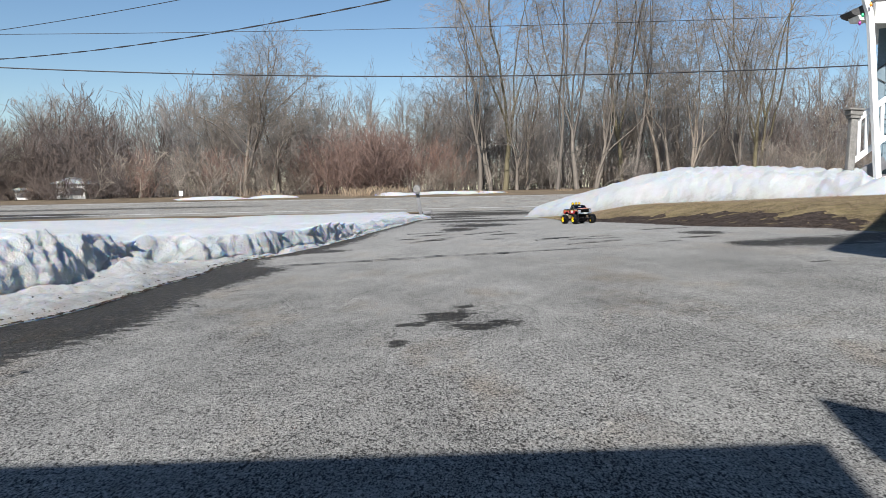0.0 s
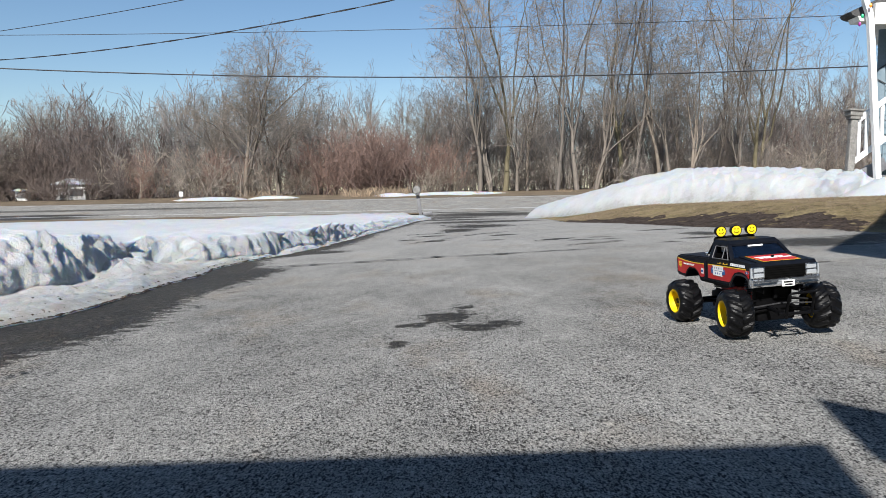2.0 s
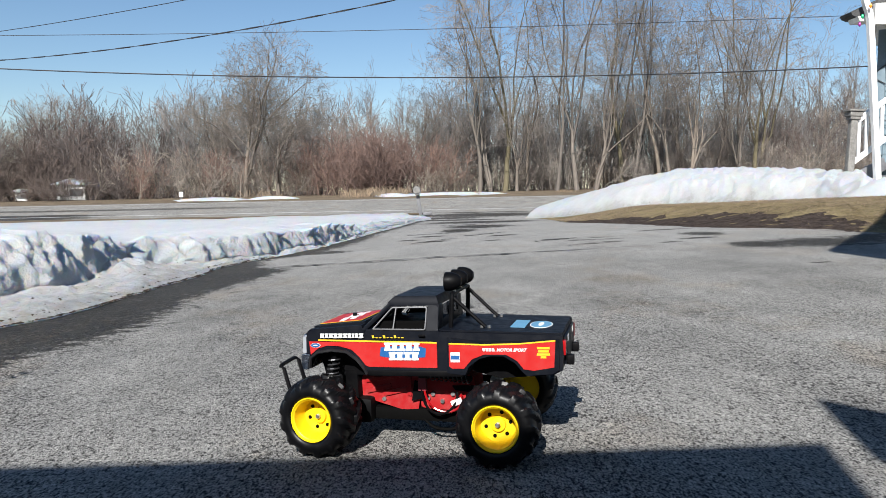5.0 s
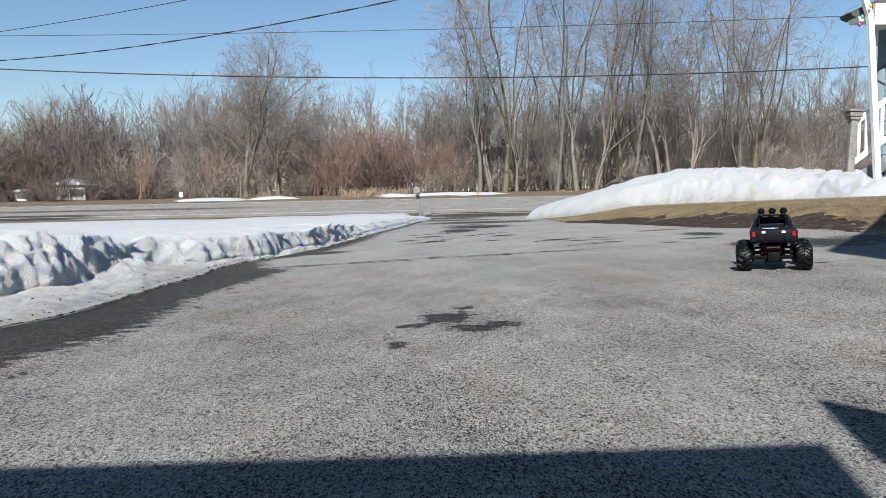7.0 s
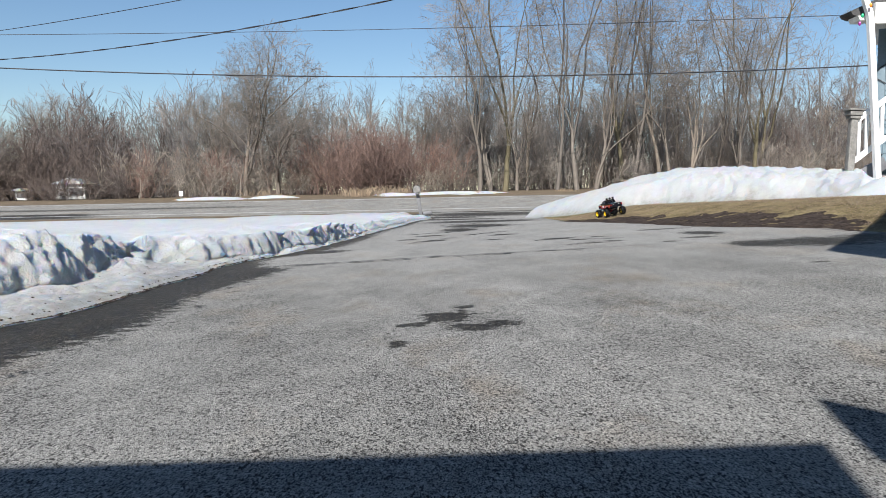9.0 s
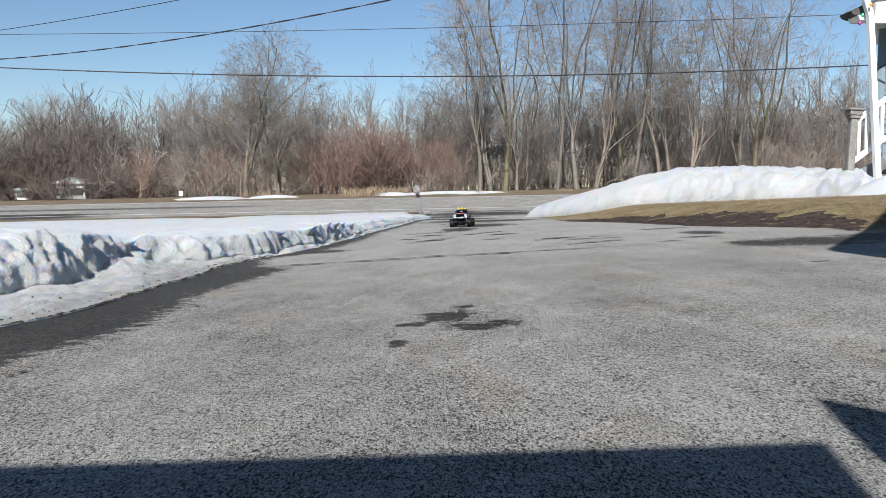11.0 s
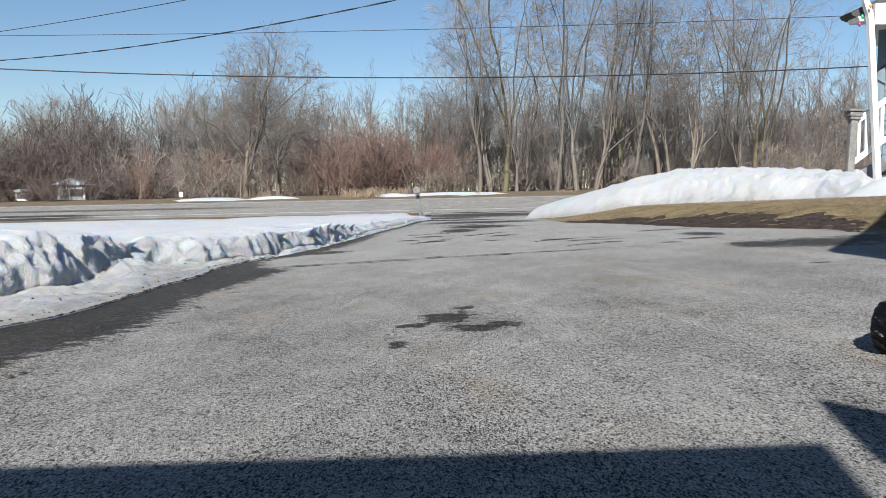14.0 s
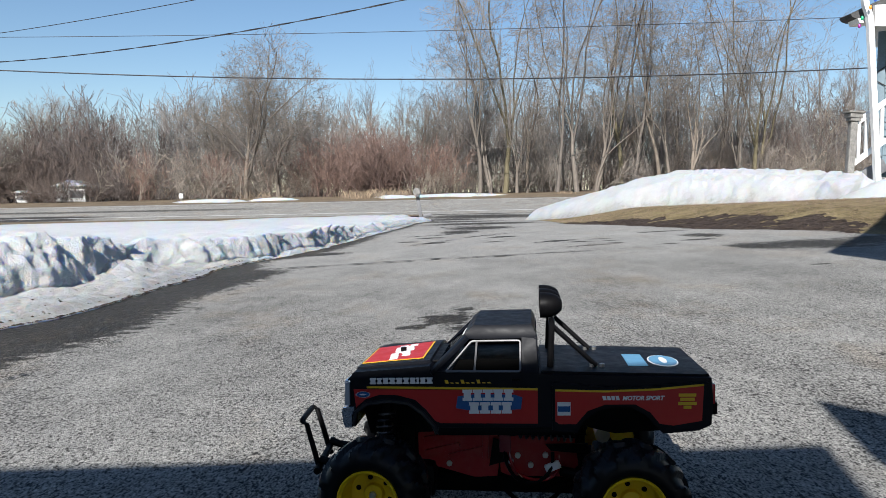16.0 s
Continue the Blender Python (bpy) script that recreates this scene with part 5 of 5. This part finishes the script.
        plate_part("stripe", [(-.0656, .1668), (-.118, .1652), (-.17, .1668), (-.221, .1713), (-.221, .1733), (-.17, .1688), (-.118, .1672), (-.0656, .1688)], .0862, .0009, DECAL_GOLD, truck, "thin yellow pinstripe", s)
        # black lip round the front wheel arch
        bm = bmesh.new()
        pipe(bm, [(x, s * .0845, z) for x, z in ((.156, .130), (.154, .1445), (.142, .1535), (.1185, .157), (.095, .1545), (.079, .143), (.067, .129), (.063, .1205))], .0026, 6)
        part("arch_lip", bm, TRIM_BLACK, truck)
        bm = bmesh.new()
        box(bm, (-.012, s * .083, .1225), (.148, .005, .009), None, .0015)
        part("rocker", bm, BLACK_FLAT, truck)
        plate_part("door_decal", [(.042, .1485), (.040, .1615), (.02, .164), (-.022, .163), (-.0305, .160), (-.029, .147), (.0, .1455), (.03, .1465)], y1 + .0008, .0004, DECAL_BLUE, truck, "blue door panel with white lettering blocks", s)
        for x0, z0, w, h, k in ((.0345, .1565, .0112, .0125, 5), (.0275, .1425, .0118, .0125, 4)):
            for j in range(k):
                xa = x0 - j * w
                plate_part("door_lettering", slab(xa, xa - w + .0007, z0, z0 + h, .24 + .1 * (j % 3)), y1 + .0012, .0004, DECAL_WHITE, truck, "", s)
        xa = .1375
        for j, w in enumerate((.0078, .0066, .0074, .0078, .0078, .0074, .0072, .0042, .007, .0078)):
            plate_part("fender_lettering", slab(xa, xa - w + .0009, .1758, .1826, .2 + .12 * (j % 2)), .0838, .0006, DECAL_WHITE, truck, "", s)
            xa -= w
        for j in range(9):
            xa = .053 - j * .0058
            plate_part("script", rect(xa, xa - .0034, .1756, .1768 + .0028 * (j in (0, 3, 6)), .0012), .0838, .0006, DECAL_GOLD, truck, "", s)
        for rr, mt, up in ((1, DECAL_WHITE, .0008), (.84, DECAL_BLUE, .0011), (.45, DECAL_WHITE, .0014)):
            bm = bmesh.new()
            disc(bm, (.1455, .1645), .0085 * rr, .0037 * rr * (1 if rr > .5 else .5), s * y1, s * (y1 + up))
            part("badge", bm, mt, truck, "", 0)
        plate_part("bed_sticker", rect(-.068, -.082, .1405, .155), .0868, .0003, DECAL_WHITE, truck, "", s)
        plate_part("bed_sticker", rect(-.0685, -.0815, .1445, .1505), .0868, .0005, DECAL_BLUE, truck, "", s)
        for j in range(4):
            xa = (-.1165 if s > 0 else -.1655) - j * .0046
            plate_part("bed_lettering", rect(xa, xa - .0036, .1568, .1612, .001 * s), .0868, .0004, DECAL_WHITE, truck, "", s)
        if s > 0:
            words("bed_lettering", "MOTOR SPORT", .0062, DECAL_WHITE, truck, Matrix.Translation((-.1365, .0873, .1568)) @ Matrix.Rotation(math.pi, 4, "Z") @ Matrix.Rotation(math.pi / 2, 4, "X"))
        else:
            words("bed_lettering", "MOTOR SPORT", .0062, DECAL_WHITE, truck, Matrix.Translation((-.163, -.0873, .1568)) @ Matrix.Rotation(math.pi / 2, 4, "X"))
        for j, (w, zz) in enumerate(((.018, .160), (.015, .1555), (.019, .151), (.008, .147))):
            plate_part("gold_sticker", rect(-.204 + w / 2, -.204 - w / 2, zz, zz + .0033), .0868, .0004, DECAL_GOLD, truck, "", s)
        # headlamps: two stacked lenses in a bright frame
        bm = bmesh.new()
        box(bm, (.1635, s * .0665, .1655), (.006, .031, .029), None, .0015)
        shell = part("headlamp", bm, CHROME, truck, "chromed headlamp cluster")
        for dz in (.0067, -.0067):
            bm = bmesh.new()
            box(bm, (.1662, s * .066, .1655 + dz), (.003, .024, .0098), None, .0012)
            part("lens", bm, LENS, shell)
    bm = bmesh.new()
    box(bm, (.1635, 0, .1655), (.006, .103, .029), None, .001)
    grille = part("grille", bm, GRILLE, truck, "black slatted grille")
    for j in range(5):
        bm = bmesh.new()
        box(bm, (.1672, 0, .1545 + j * .0055), (.0012, .099, .0014))
        part("slat", bm, GRILLE, grille, "", 0)
    bm = bmesh.new()
    prism(bm, [(.161, .128), (.170, .129), (.174, .134), (.1735, .1395), (.176, .141), (.176, .1475), (.170, .1505), (.161, .1505)], -.0835, .0835)
    for v in bm.verts:
        v.co.x -= .006 * (abs(v.co.y) > .08)
    soften(bm, .0012)
    part("front_bumper", bm, CHROME, truck, "chromed front bumper")
    bm = bmesh.new()
    box(bm, (.1775, 0, .1365), (.0016, .032, .015), None, .0005)
    tag = part("sign_plate", bm, DECAL_WHITE, truck, "small white plate with dark bars", 0)
    for dz, w in ((.0032, .023), (-.0032, .019)):
        bm = bmesh.new()
        box(bm, (.1786, 0, .1365 + dz), (.0006, w, .0038))
        part("bar", bm, GRILLE, tag, "", 0)
    # roll bar with three covered lamps
    bm = bmesh.new()
    pipe(bm, rounded([(-.0615, .056, .185), (-.0635, .054, .236), (-.0635, -.054, .236), (-.0615, -.056, .185)], .008), .0036, 8)
    part("roll_bar", bm, BLACK_FLAT, truck, "black roll bar behind the cab")
    for s in (1, -1):
        bm = bmesh.new()
        rod(bm, (-.064, s * .052, .231), (-.113, s * .05, .186), .0029, n=8)
        part("brace", bm, BLACK_FLAT, truck)
        for x in (-.108, -.119):
            bm = bmesh.new()
            rod(bm, (x, s * .05, .184), (x, s * .05, .1885), .0028, n=8)
            part("screw", bm, STEEL, truck)
    for y in (.042, 0, -.042):
        bm = bmesh.new()
        prof = [(.0001, -.0125), (.006, -.0115), (.0105, -.007), (.0132, .0), (.0142, .0075), (.0142, .0125), (.0133, .0128), (.0131, .0105), (.0001, .0105)]
        lathe(bm, prof, 22)
        bm.transform(Matrix.Translation((-.0635, y, .2525)) @ Matrix.Rotation(-math.pi / 2, 4, "Z"))
        pod = part("roof_lamp", bm, BLACK_FLAT, truck, "round black lamp with a yellow cover")
        bm = bmesh.new()
        lathe(bm, [(.013, .0106), (.0128, .0112), (.0001, .0118)], 22)
        bm.transform(Matrix.Translation((-.0635, y, .2525)) @ Matrix.Rotation(-math.pi / 2, 4, "Z"))
        part("lamp_cover", bm, YELLOW_LENS, pod, "yellow lamp cover with dark marks")
        bm = bmesh.new()
        for dy in (.0042, -.0042):
            box(bm, (-.0635 + .0118, y + dy, .2525 + .0042), (.0006, .0022, .0036))
        part("cover_mark", bm, GRILLE, pod, "", 0)
        bm = bmesh.new()
        pipe(bm, [(-.0635 + .0118, y + .0078 * math.sin(a), .2525 + .001 - .0072 * math.cos(a)) for a in (-1.1, -.7, -.35, 0, .35, .7, 1.1)], .0009, 4)
        part("cover_mark", bm, GRILLE, pod, "", 0)
        bm = bmesh.new()
        rod(bm, (-.0635, y, .236), (-.0635, y, .242), .003, n=8)
        part("lamp_stem", bm, STEEL, pod)
    # chassis
    bm = bmesh.new()
    box(bm, (.005, 0, .0425), (.205, .068, .021), None, .006)
    part("skid_plate", bm, GRILLE, truck, "black plastic belly pan")
    bm = bmesh.new()
    box(bm, (.1, 0, .05), (.05, .105, .04), None, .008)
    part("front_tray", bm, BLACK_FLAT, truck)
    bm = bmesh.new()
    prism(bm, [(.098, .068), (.098, .100), (.088, .108), (.05, .113), (.006, .105), (-.002, .092), (.004, .052), (.03, .05)], -.033, .033)
    soften(bm, .003)
    part("gearbox_front", bm, RED_CHASSIS, truck, "bright red front chassis half")
    bm = bmesh.new()
    prism(bm, [(.0, .056), (.002, .1), (-.012, .115), (-.07, .115), (-.085, .104), (-.09, .066), (-.07, .048), (-.03, .044)], -.031, .031)
    soften(bm, .003)
    part("gearbox_rear", bm, RED_CHASSIS, truck, "bright red rear gearbox")
    for s in (1, -1):
        bm = bmesh.new()
        for x, z in ((.068, .083), (.04, .079)):
            box(bm, (x, s * .0345, z), (.042, .004, .007), Matrix.Rotation(radians(14), 4, "Y"), .001)
        box(bm, (.0175, s * .0345, .088), (.007, .004, .03), None, .001)
        box(bm, (.055, s * .0345, .1005), (.07, .004, .006), Matrix.Rotation(radians(10), 4, "Y"), .001)
        part("chassis_rib", bm, RED_CHASSIS, truck)
        for x, z in ((-.02, .077), (-.052, .078), (-.035, .066), (-.055, .064), (.06, .066), (-.012, .07)):
            bm = bmesh.new()
            disc(bm, (x, z), .0034, .0034, s * .031, s * .0355, 8)
            part("screw", bm, STEEL, truck)
        bm = bmesh.new()
        prism(bm, [(.013, .066), (-.014, .074), (.002, .096), (.008, .098)], s * .036, s * .040)
        part("link_plate", bm, BLACK_FLAT, truck)
        bm = bmesh.new()
        prism(bm, [(-.052, .092), (-.1, .094), (-.104, .082), (-.058, .085)], s * .036, s * .0395)
        part("arm_bracket", bm, BLACK_FLAT, truck)
        # springs and dampers
        bm = bmesh.new()
        rod(bm, (.122, s * .066, .150), (.126, s * .074, .098), .0045, n=8)
        rod(bm, (.122, s * .066, .156), (.1225, s * .067, .140), .0062, n=10)
        damper = part("front_damper", bm, BLACK_FLAT, truck)
        bm = bmesh.new()
        coil(bm, (.1225, s * .067, .141), (.126, s * .074, .1), .0085, 6, .0013)
        part("spring", bm, DARK_STEEL, damper, "dark coil spring")
        bm = bmesh.new()
        rod(bm, (-.004, s * .046, .110), (-.086, s * .05, .107), .0042, n=8)
        rod(bm, (-.002, s * .046, .110), (-.018, s * .0465, .1095), .006, n=10)
        damper = part("rear_damper", bm, BLACK_FLAT, truck)
        bm = bmesh.new()
        coil(bm, (-.018, s * .0465, .1095), (-.082, s * .05, .107), .0076, 9, .0012)
        part("spring", bm, DARK_STEEL, damper, "dark coil spring")
        # arms and axles
        bm = bmesh.new()
        rod(bm, (.132, s * .03, .062), (.1325, s * .1, .0575), .0055, n=8)
        rod(bm, (.112, s * .03, .055), (.13, s * .098, .05), .004, n=8)
        rod(bm, (.108, s * .03, .085), (.128, s * .092, .078), .0035, n=8)
        box(bm, (.131, s * .096, .062), (.018, .012, .036), None, .003)
        part("front_arm", bm, BLACK_FLAT, truck)
        bm = bmesh.new()
        rod(bm, (.15, s * .004, .078), (.15, s * .09, .072), .002, n=6)
        part("steering_rod", bm, DARK_STEEL, truck)
        bm = bmesh.new()
        rod(bm, (-.1325, s * .02, .0575), (-.1325, s * .105, .0575), .009, n=10)
        rod(bm, (-.07, s * .035, .06), (-.128, s * .06, .058), .006, n=8)
        part("rear_axle", bm, BLACK_FLAT, truck)
        # inner fender liner
        bm = bmesh.new()
        pts = [(-.1325 + .05 * math.cos(a), .122 + .03 * math.sin(a)) for a in (0, .5, 1, 1.57, 2.1, 2.6, 3.14)]
        prism(bm, pts + [(x, z + .004) for x, z in pts[::-1]], s * .05, s * .079)
        part("wheel_liner", bm, BLACK_FLAT, truck)
    bm = bmesh.new()
    rod(bm, (-.118, -.026, .1), (-.118, .026, .1), .0085, n=20)
    part("motor", bm, STEEL, truck, "silver can motor")
    bm = bmesh.new()
    box(bm, (-.1325, 0, .0575), (.05, .05, .05), None, .01)
    part("differential", bm, BLACK_FLAT, truck)
    bm = bmesh.new()
    pipe(bm, rounded([(-.004, .042, .1), (-.006, .048, .066), (-.03, .05, .044), (-.062, .046, .062), (-.06, .04, .084)], .02, 5), .0022, 6)
    part("cable", bm, BLACK_FLAT, truck)
    bm = bmesh.new()
    pipe(bm, rounded([(-.008, .042, .1), (-.01, .047, .07), (-.034, .049, .05), (-.07, .045, .058), (-.066, .04, .08)], .02, 5), .0019, 6)
    part("cable", bm, LAMP_RED, truck, "red battery cable")
    bm = bmesh.new()
    box(bm, (-.006, .0425, .098), (.013, .008, .028), None, .001)
    part("battery_plug", bm, plastic("dull_red_plug", (.2, .03, .04), .4, .1), truck, "dull red battery plug")
    bm = bmesh.new()
    box(bm, (-.06, .043, .068), (.018, .006, .009), Matrix.Rotation(.4, 4, "Y"), .001)
    part("connector", bm, DECAL_WHITE, truck, "white wire connector")
    bm = bmesh.new()
    pipe(bm, rounded([(-.0, .03, .04), (-.02, .034, .022), (-.055, .034, .022), (-.07, .03, .036)], .012, 4), .0024, 6)
    part("cable", bm, GRILLE, truck)
    # steering bulkhead and the inner panels above the front wheels
    bm = bmesh.new()
    box(bm, (.107, 0, .088), (.022, .1, .062), None, .006)
    box(bm, (.122, .012, .102), (.018, .04, .03), None, .004)
    part("steering_bulkhead", bm, BLACK_FLAT, truck, "black steering bulkhead with servo")
    for s in (1, -1):
        bm = bmesh.new()
        prism(bm, [(.15, .105), (.156, .15), (.07, .15), (.075, .108)], s * .046, s * .05)
        part("inner_panel", bm, BLACK_FLAT, truck)
        bm = bmesh.new()
        prism(bm, [(-.182, .112), (-.178, .15), (-.092, .15), (-.09, .118), (-.13, .108)], s * .04, s * .044)
        part("inner_panel", bm, BLACK_FLAT, truck)
        # the bumper's end wrapping round the corner
        bm = bmesh.new()
        prism(bm, [(.166, .1275), (.1685, .135), (.168, .15), (.1575, .15), (.1585, .1275)], s * .0815, s * .0855)
        soften(bm, .001)
        part("bumper_end", bm, CHROME, truck)
        bm = bmesh.new()
        prism(bm, [(.1665, .1525), (.1655, .178), (.1605, .178), (.1605, .1525)], s * .0805, s * .0848)
        soften(bm, .001)
        part("corner_lamp", bm, LENS, truck, "clear corner lamp")
    # bull bar: a narrow hoop on two arms, with a cross bar at its foot
    bm = bmesh.new()
    pipe(bm, rounded([(.215, .036, .052), (.233, .034, .120), (.239, -.034, .120), (.221, -.036, .052)], .009), .0036, 8)
    guard = part("bull_bar", bm, BLACK_FLAT, truck, "black tubular bull bar hoop")
    bm = bmesh.new()
    rod(bm, (.214, .056, .060), (.223, -.056, .064), .0042, n=10)
    part("bar", bm, BLACK_FLAT, guard)
    for s in (1, -1):
        bm = bmesh.new()
        pipe(bm, rounded([(.219 - .003 * s, s * .036, .068), (.195, s * .036, .062), (.14, s * .03, .070)], .012), .0048, 8)
        part("mount_arm", bm, BLACK_FLAT, guard)
    # the shell sits a little nose-down and back on its chassis
    for ob in truck.children_recursive:
        for v in ob.data.vertices:
            k = ease((v.co.z - .108) / .012)
            v.co.z -= k * (.0012 + .021 * v.co.x) - .03 * max(0, v.co.z - .19)
            v.co.x += k * .004
            v.co.y *= 1 + .08 * k
    wheels = [make_wheel(truck, .1325 if sx > 0 else -.138, sy * .118, sx > 0, sy) for sx in (1, -1) for sy in (1, -1)]
    return truck, wheels


TRUCK, WHEELS = make_truck()

# ---- what moves ----
# seconds, x, y, heading; then lean to its right, nose up (degrees)
DRIVEN = ((0, 1.708, 9.66, -72), (.3, 2.32, 8.35, -80), (.5, 2.528, 7.366, -100), (.75, 2.2, 6.2, -118), (1.0, 1.696, 5.139, -130), (1.25, 1.17, 4.2, -120), (1.5, .704, 3.36, -101, 1.5, -.5), (1.75, .73, 2.6, -75),
          (2.0, .832, 2.061, -80.8, 1.2, 1.2, 0), (2.2, .821, 1.595, -97, .4, 1, .0157), (2.4, .639, 1.273, -130.3, .3, -2.3, .0056), (2.5, .517, 1.215, -146.4, 0, -2, .002), (2.6, .42, 1.203, -163.5, -.3, -1, .002),
          (2.7, .335, 1.192, -178.5, 0, -1, .002), (2.8, .27, 1.181, -187.2, 0, -1.2, .001), (2.9, .218, 1.175, -188, .5, .3, .004), (3.0, .192, 1.172, -188, 1, 1.3, .006),
          (3.2, .194, 1.178, -189, 1, 1, .005), (4.2, .194, 1.178, -189, 1, 1, .005), (4.6, .194, 1.178, -189, 1, 1, .005), (4.9, .06, 1.2, -191), (5.2, -.22, 1.3, -208), (5.45, -.4, 1.6, -245), (5.7, -.36, 1.95, -283), (6.0, -.08, 2.24, -318), (6.3, .34, 2.5, -333),
          (6.5, .645, 2.695, -329.9, 0, 2.2), (6.75, 1.07, 2.95, -318), (7.0, 1.487, 3.44, -292), (7.25, 1.5, 4.1, -262), (7.5, 1.448, 5.03, -262), (7.75, 1.37, 6.1, -280), (8.0, 1.537, 7.75, -294), (8.25, 2.0, 8.75, -300), (8.5, 2.49, 9.7, -278, 24, 0), (8.75, 2.52, 10.4, -268, 4), (9.0, 2.39, 10.9, -258),
          (9.2, 2.2, 11.3, -247), (9.6, 1.7, 11.9, -222), (10.0, 1.1, 12.2, -190), (10.4, .55, 11.95, -150), (10.8, .26, 11.1, -112), (11.3, .33, 9.6, -88), (11.6, .66, 9.0, -79), (12.0, 1.235, 7.15, -65), (12.25, 1.85, 5.7, -60), (12.5, 2.561, 4.835, -58),
          (12.8, 3.2, 3.9, -75), (13.1, 3.2, 2.95, -110), (13.4, 2.6, 2.3, -140), (13.7, 1.85, 2.1, -148), (13.95, 1.285, 1.79, -145), (14.2, 1.03, 1.41, -138), (14.5, .742, 1.118, -138), (14.8, .45, .955, -150, 0, .5), (15.0, .313, .878, -164.2, 1, 1.3), (15.2, .205, .888, -175, 1.2, 1),
          (15.4, .124, .9, -179.5, .8, .6), (15.6, .085, .909, -183.6, .8, .4), (15.8, .075, .91, -186.2, .8, .4), (16.0, .072, .91, -186.3, .8, .4))


def driven(t):
    """The place on the drive at t: x, y, heading, lean, nose and how far the springs lift the chassis."""
    rows = [tuple(r) + (0,) * (7 - len(r)) for r in DRIVEN]
    return [along([(r[0], r[k]) for r in rows], t) for k in range(1, 7)]


def truck_pose(x, y, turn, lean=0, nose=0, heave=0):
    """The truck on the ground, tilted as the ground tilts under its wheels."""
    c, s = math.cos(radians(turn)), math.sin(radians(turn))
    spots = {}
    for fx, fy in ((1, 1), (1, -1), (-1, 1), (-1, -1)):
        px, py = x + c * .1325 * fx - s * .118 * fy, y + s * .1325 * fx + c * .118 * fy
        spots[fx, fy] = Vector((px, py, land_z(px, py) + .012 * (px > along(GRASS_EDGE, py) + .1)))
    fwd = (spots[1, 1] + spots[1, -1] - spots[-1, 1] - spots[-1, -1]).normalized()
    left = (spots[1, 1] + spots[-1, 1] - spots[1, -1] - spots[-1, -1]).normalized()
    up = fwd.cross(left).normalized()
    left = up.cross(fwd)
    mid = sum(spots.values(), Vector()) / 4
    lift = .118 * math.sin(radians(abs(lean))) + .1325 * math.sin(radians(abs(nose)))
    m = Matrix((fwd, left, up)).transposed().to_4x4()
    m.translation = mid + up * (lift + heave)
    return m @ pose(0, 0, 0, lean, -nose, 0)


def motions():
    walk(TRUCK, [(r[0], truck_pose(*r[1:])) for r in DRIVEN])
    spin, rows = 0.0, [[] for _ in WHEELS]
    last = driven(0)
    for i in range(481):
        t = i / 30
        now = driven(t)
        spin += min(80, math.degrees(math.hypot(now[0] - last[0], now[1] - last[1]) / .0602))
        soon = driven(min(16, t + .1))
        gone = math.hypot(soon[0] - now[0], soon[1] - now[1])
        steer = max(-22, min(22, (soon[2] - now[2]) * 1.2)) if gone > .005 else (0 if t < 15 else -4)
        if 2.9 < t < 4.7:
            steer = -23
        last = now
        for k, w in enumerate(WHEELS):
            rest = Matrix.Translation((.1325 if k < 2 else -.138, .118 if k % 2 == 0 else -.118, .0602 - now[5]))
            turn = pose(0, 0, 0, 0, 0, steer) if k < 2 else Matrix()
            rows[k].append((t, rest @ turn @ pose(0, 0, 0, 0, spin, 0)))
    for w, r in zip(WHEELS, rows):
        walk(w, r)


motions()
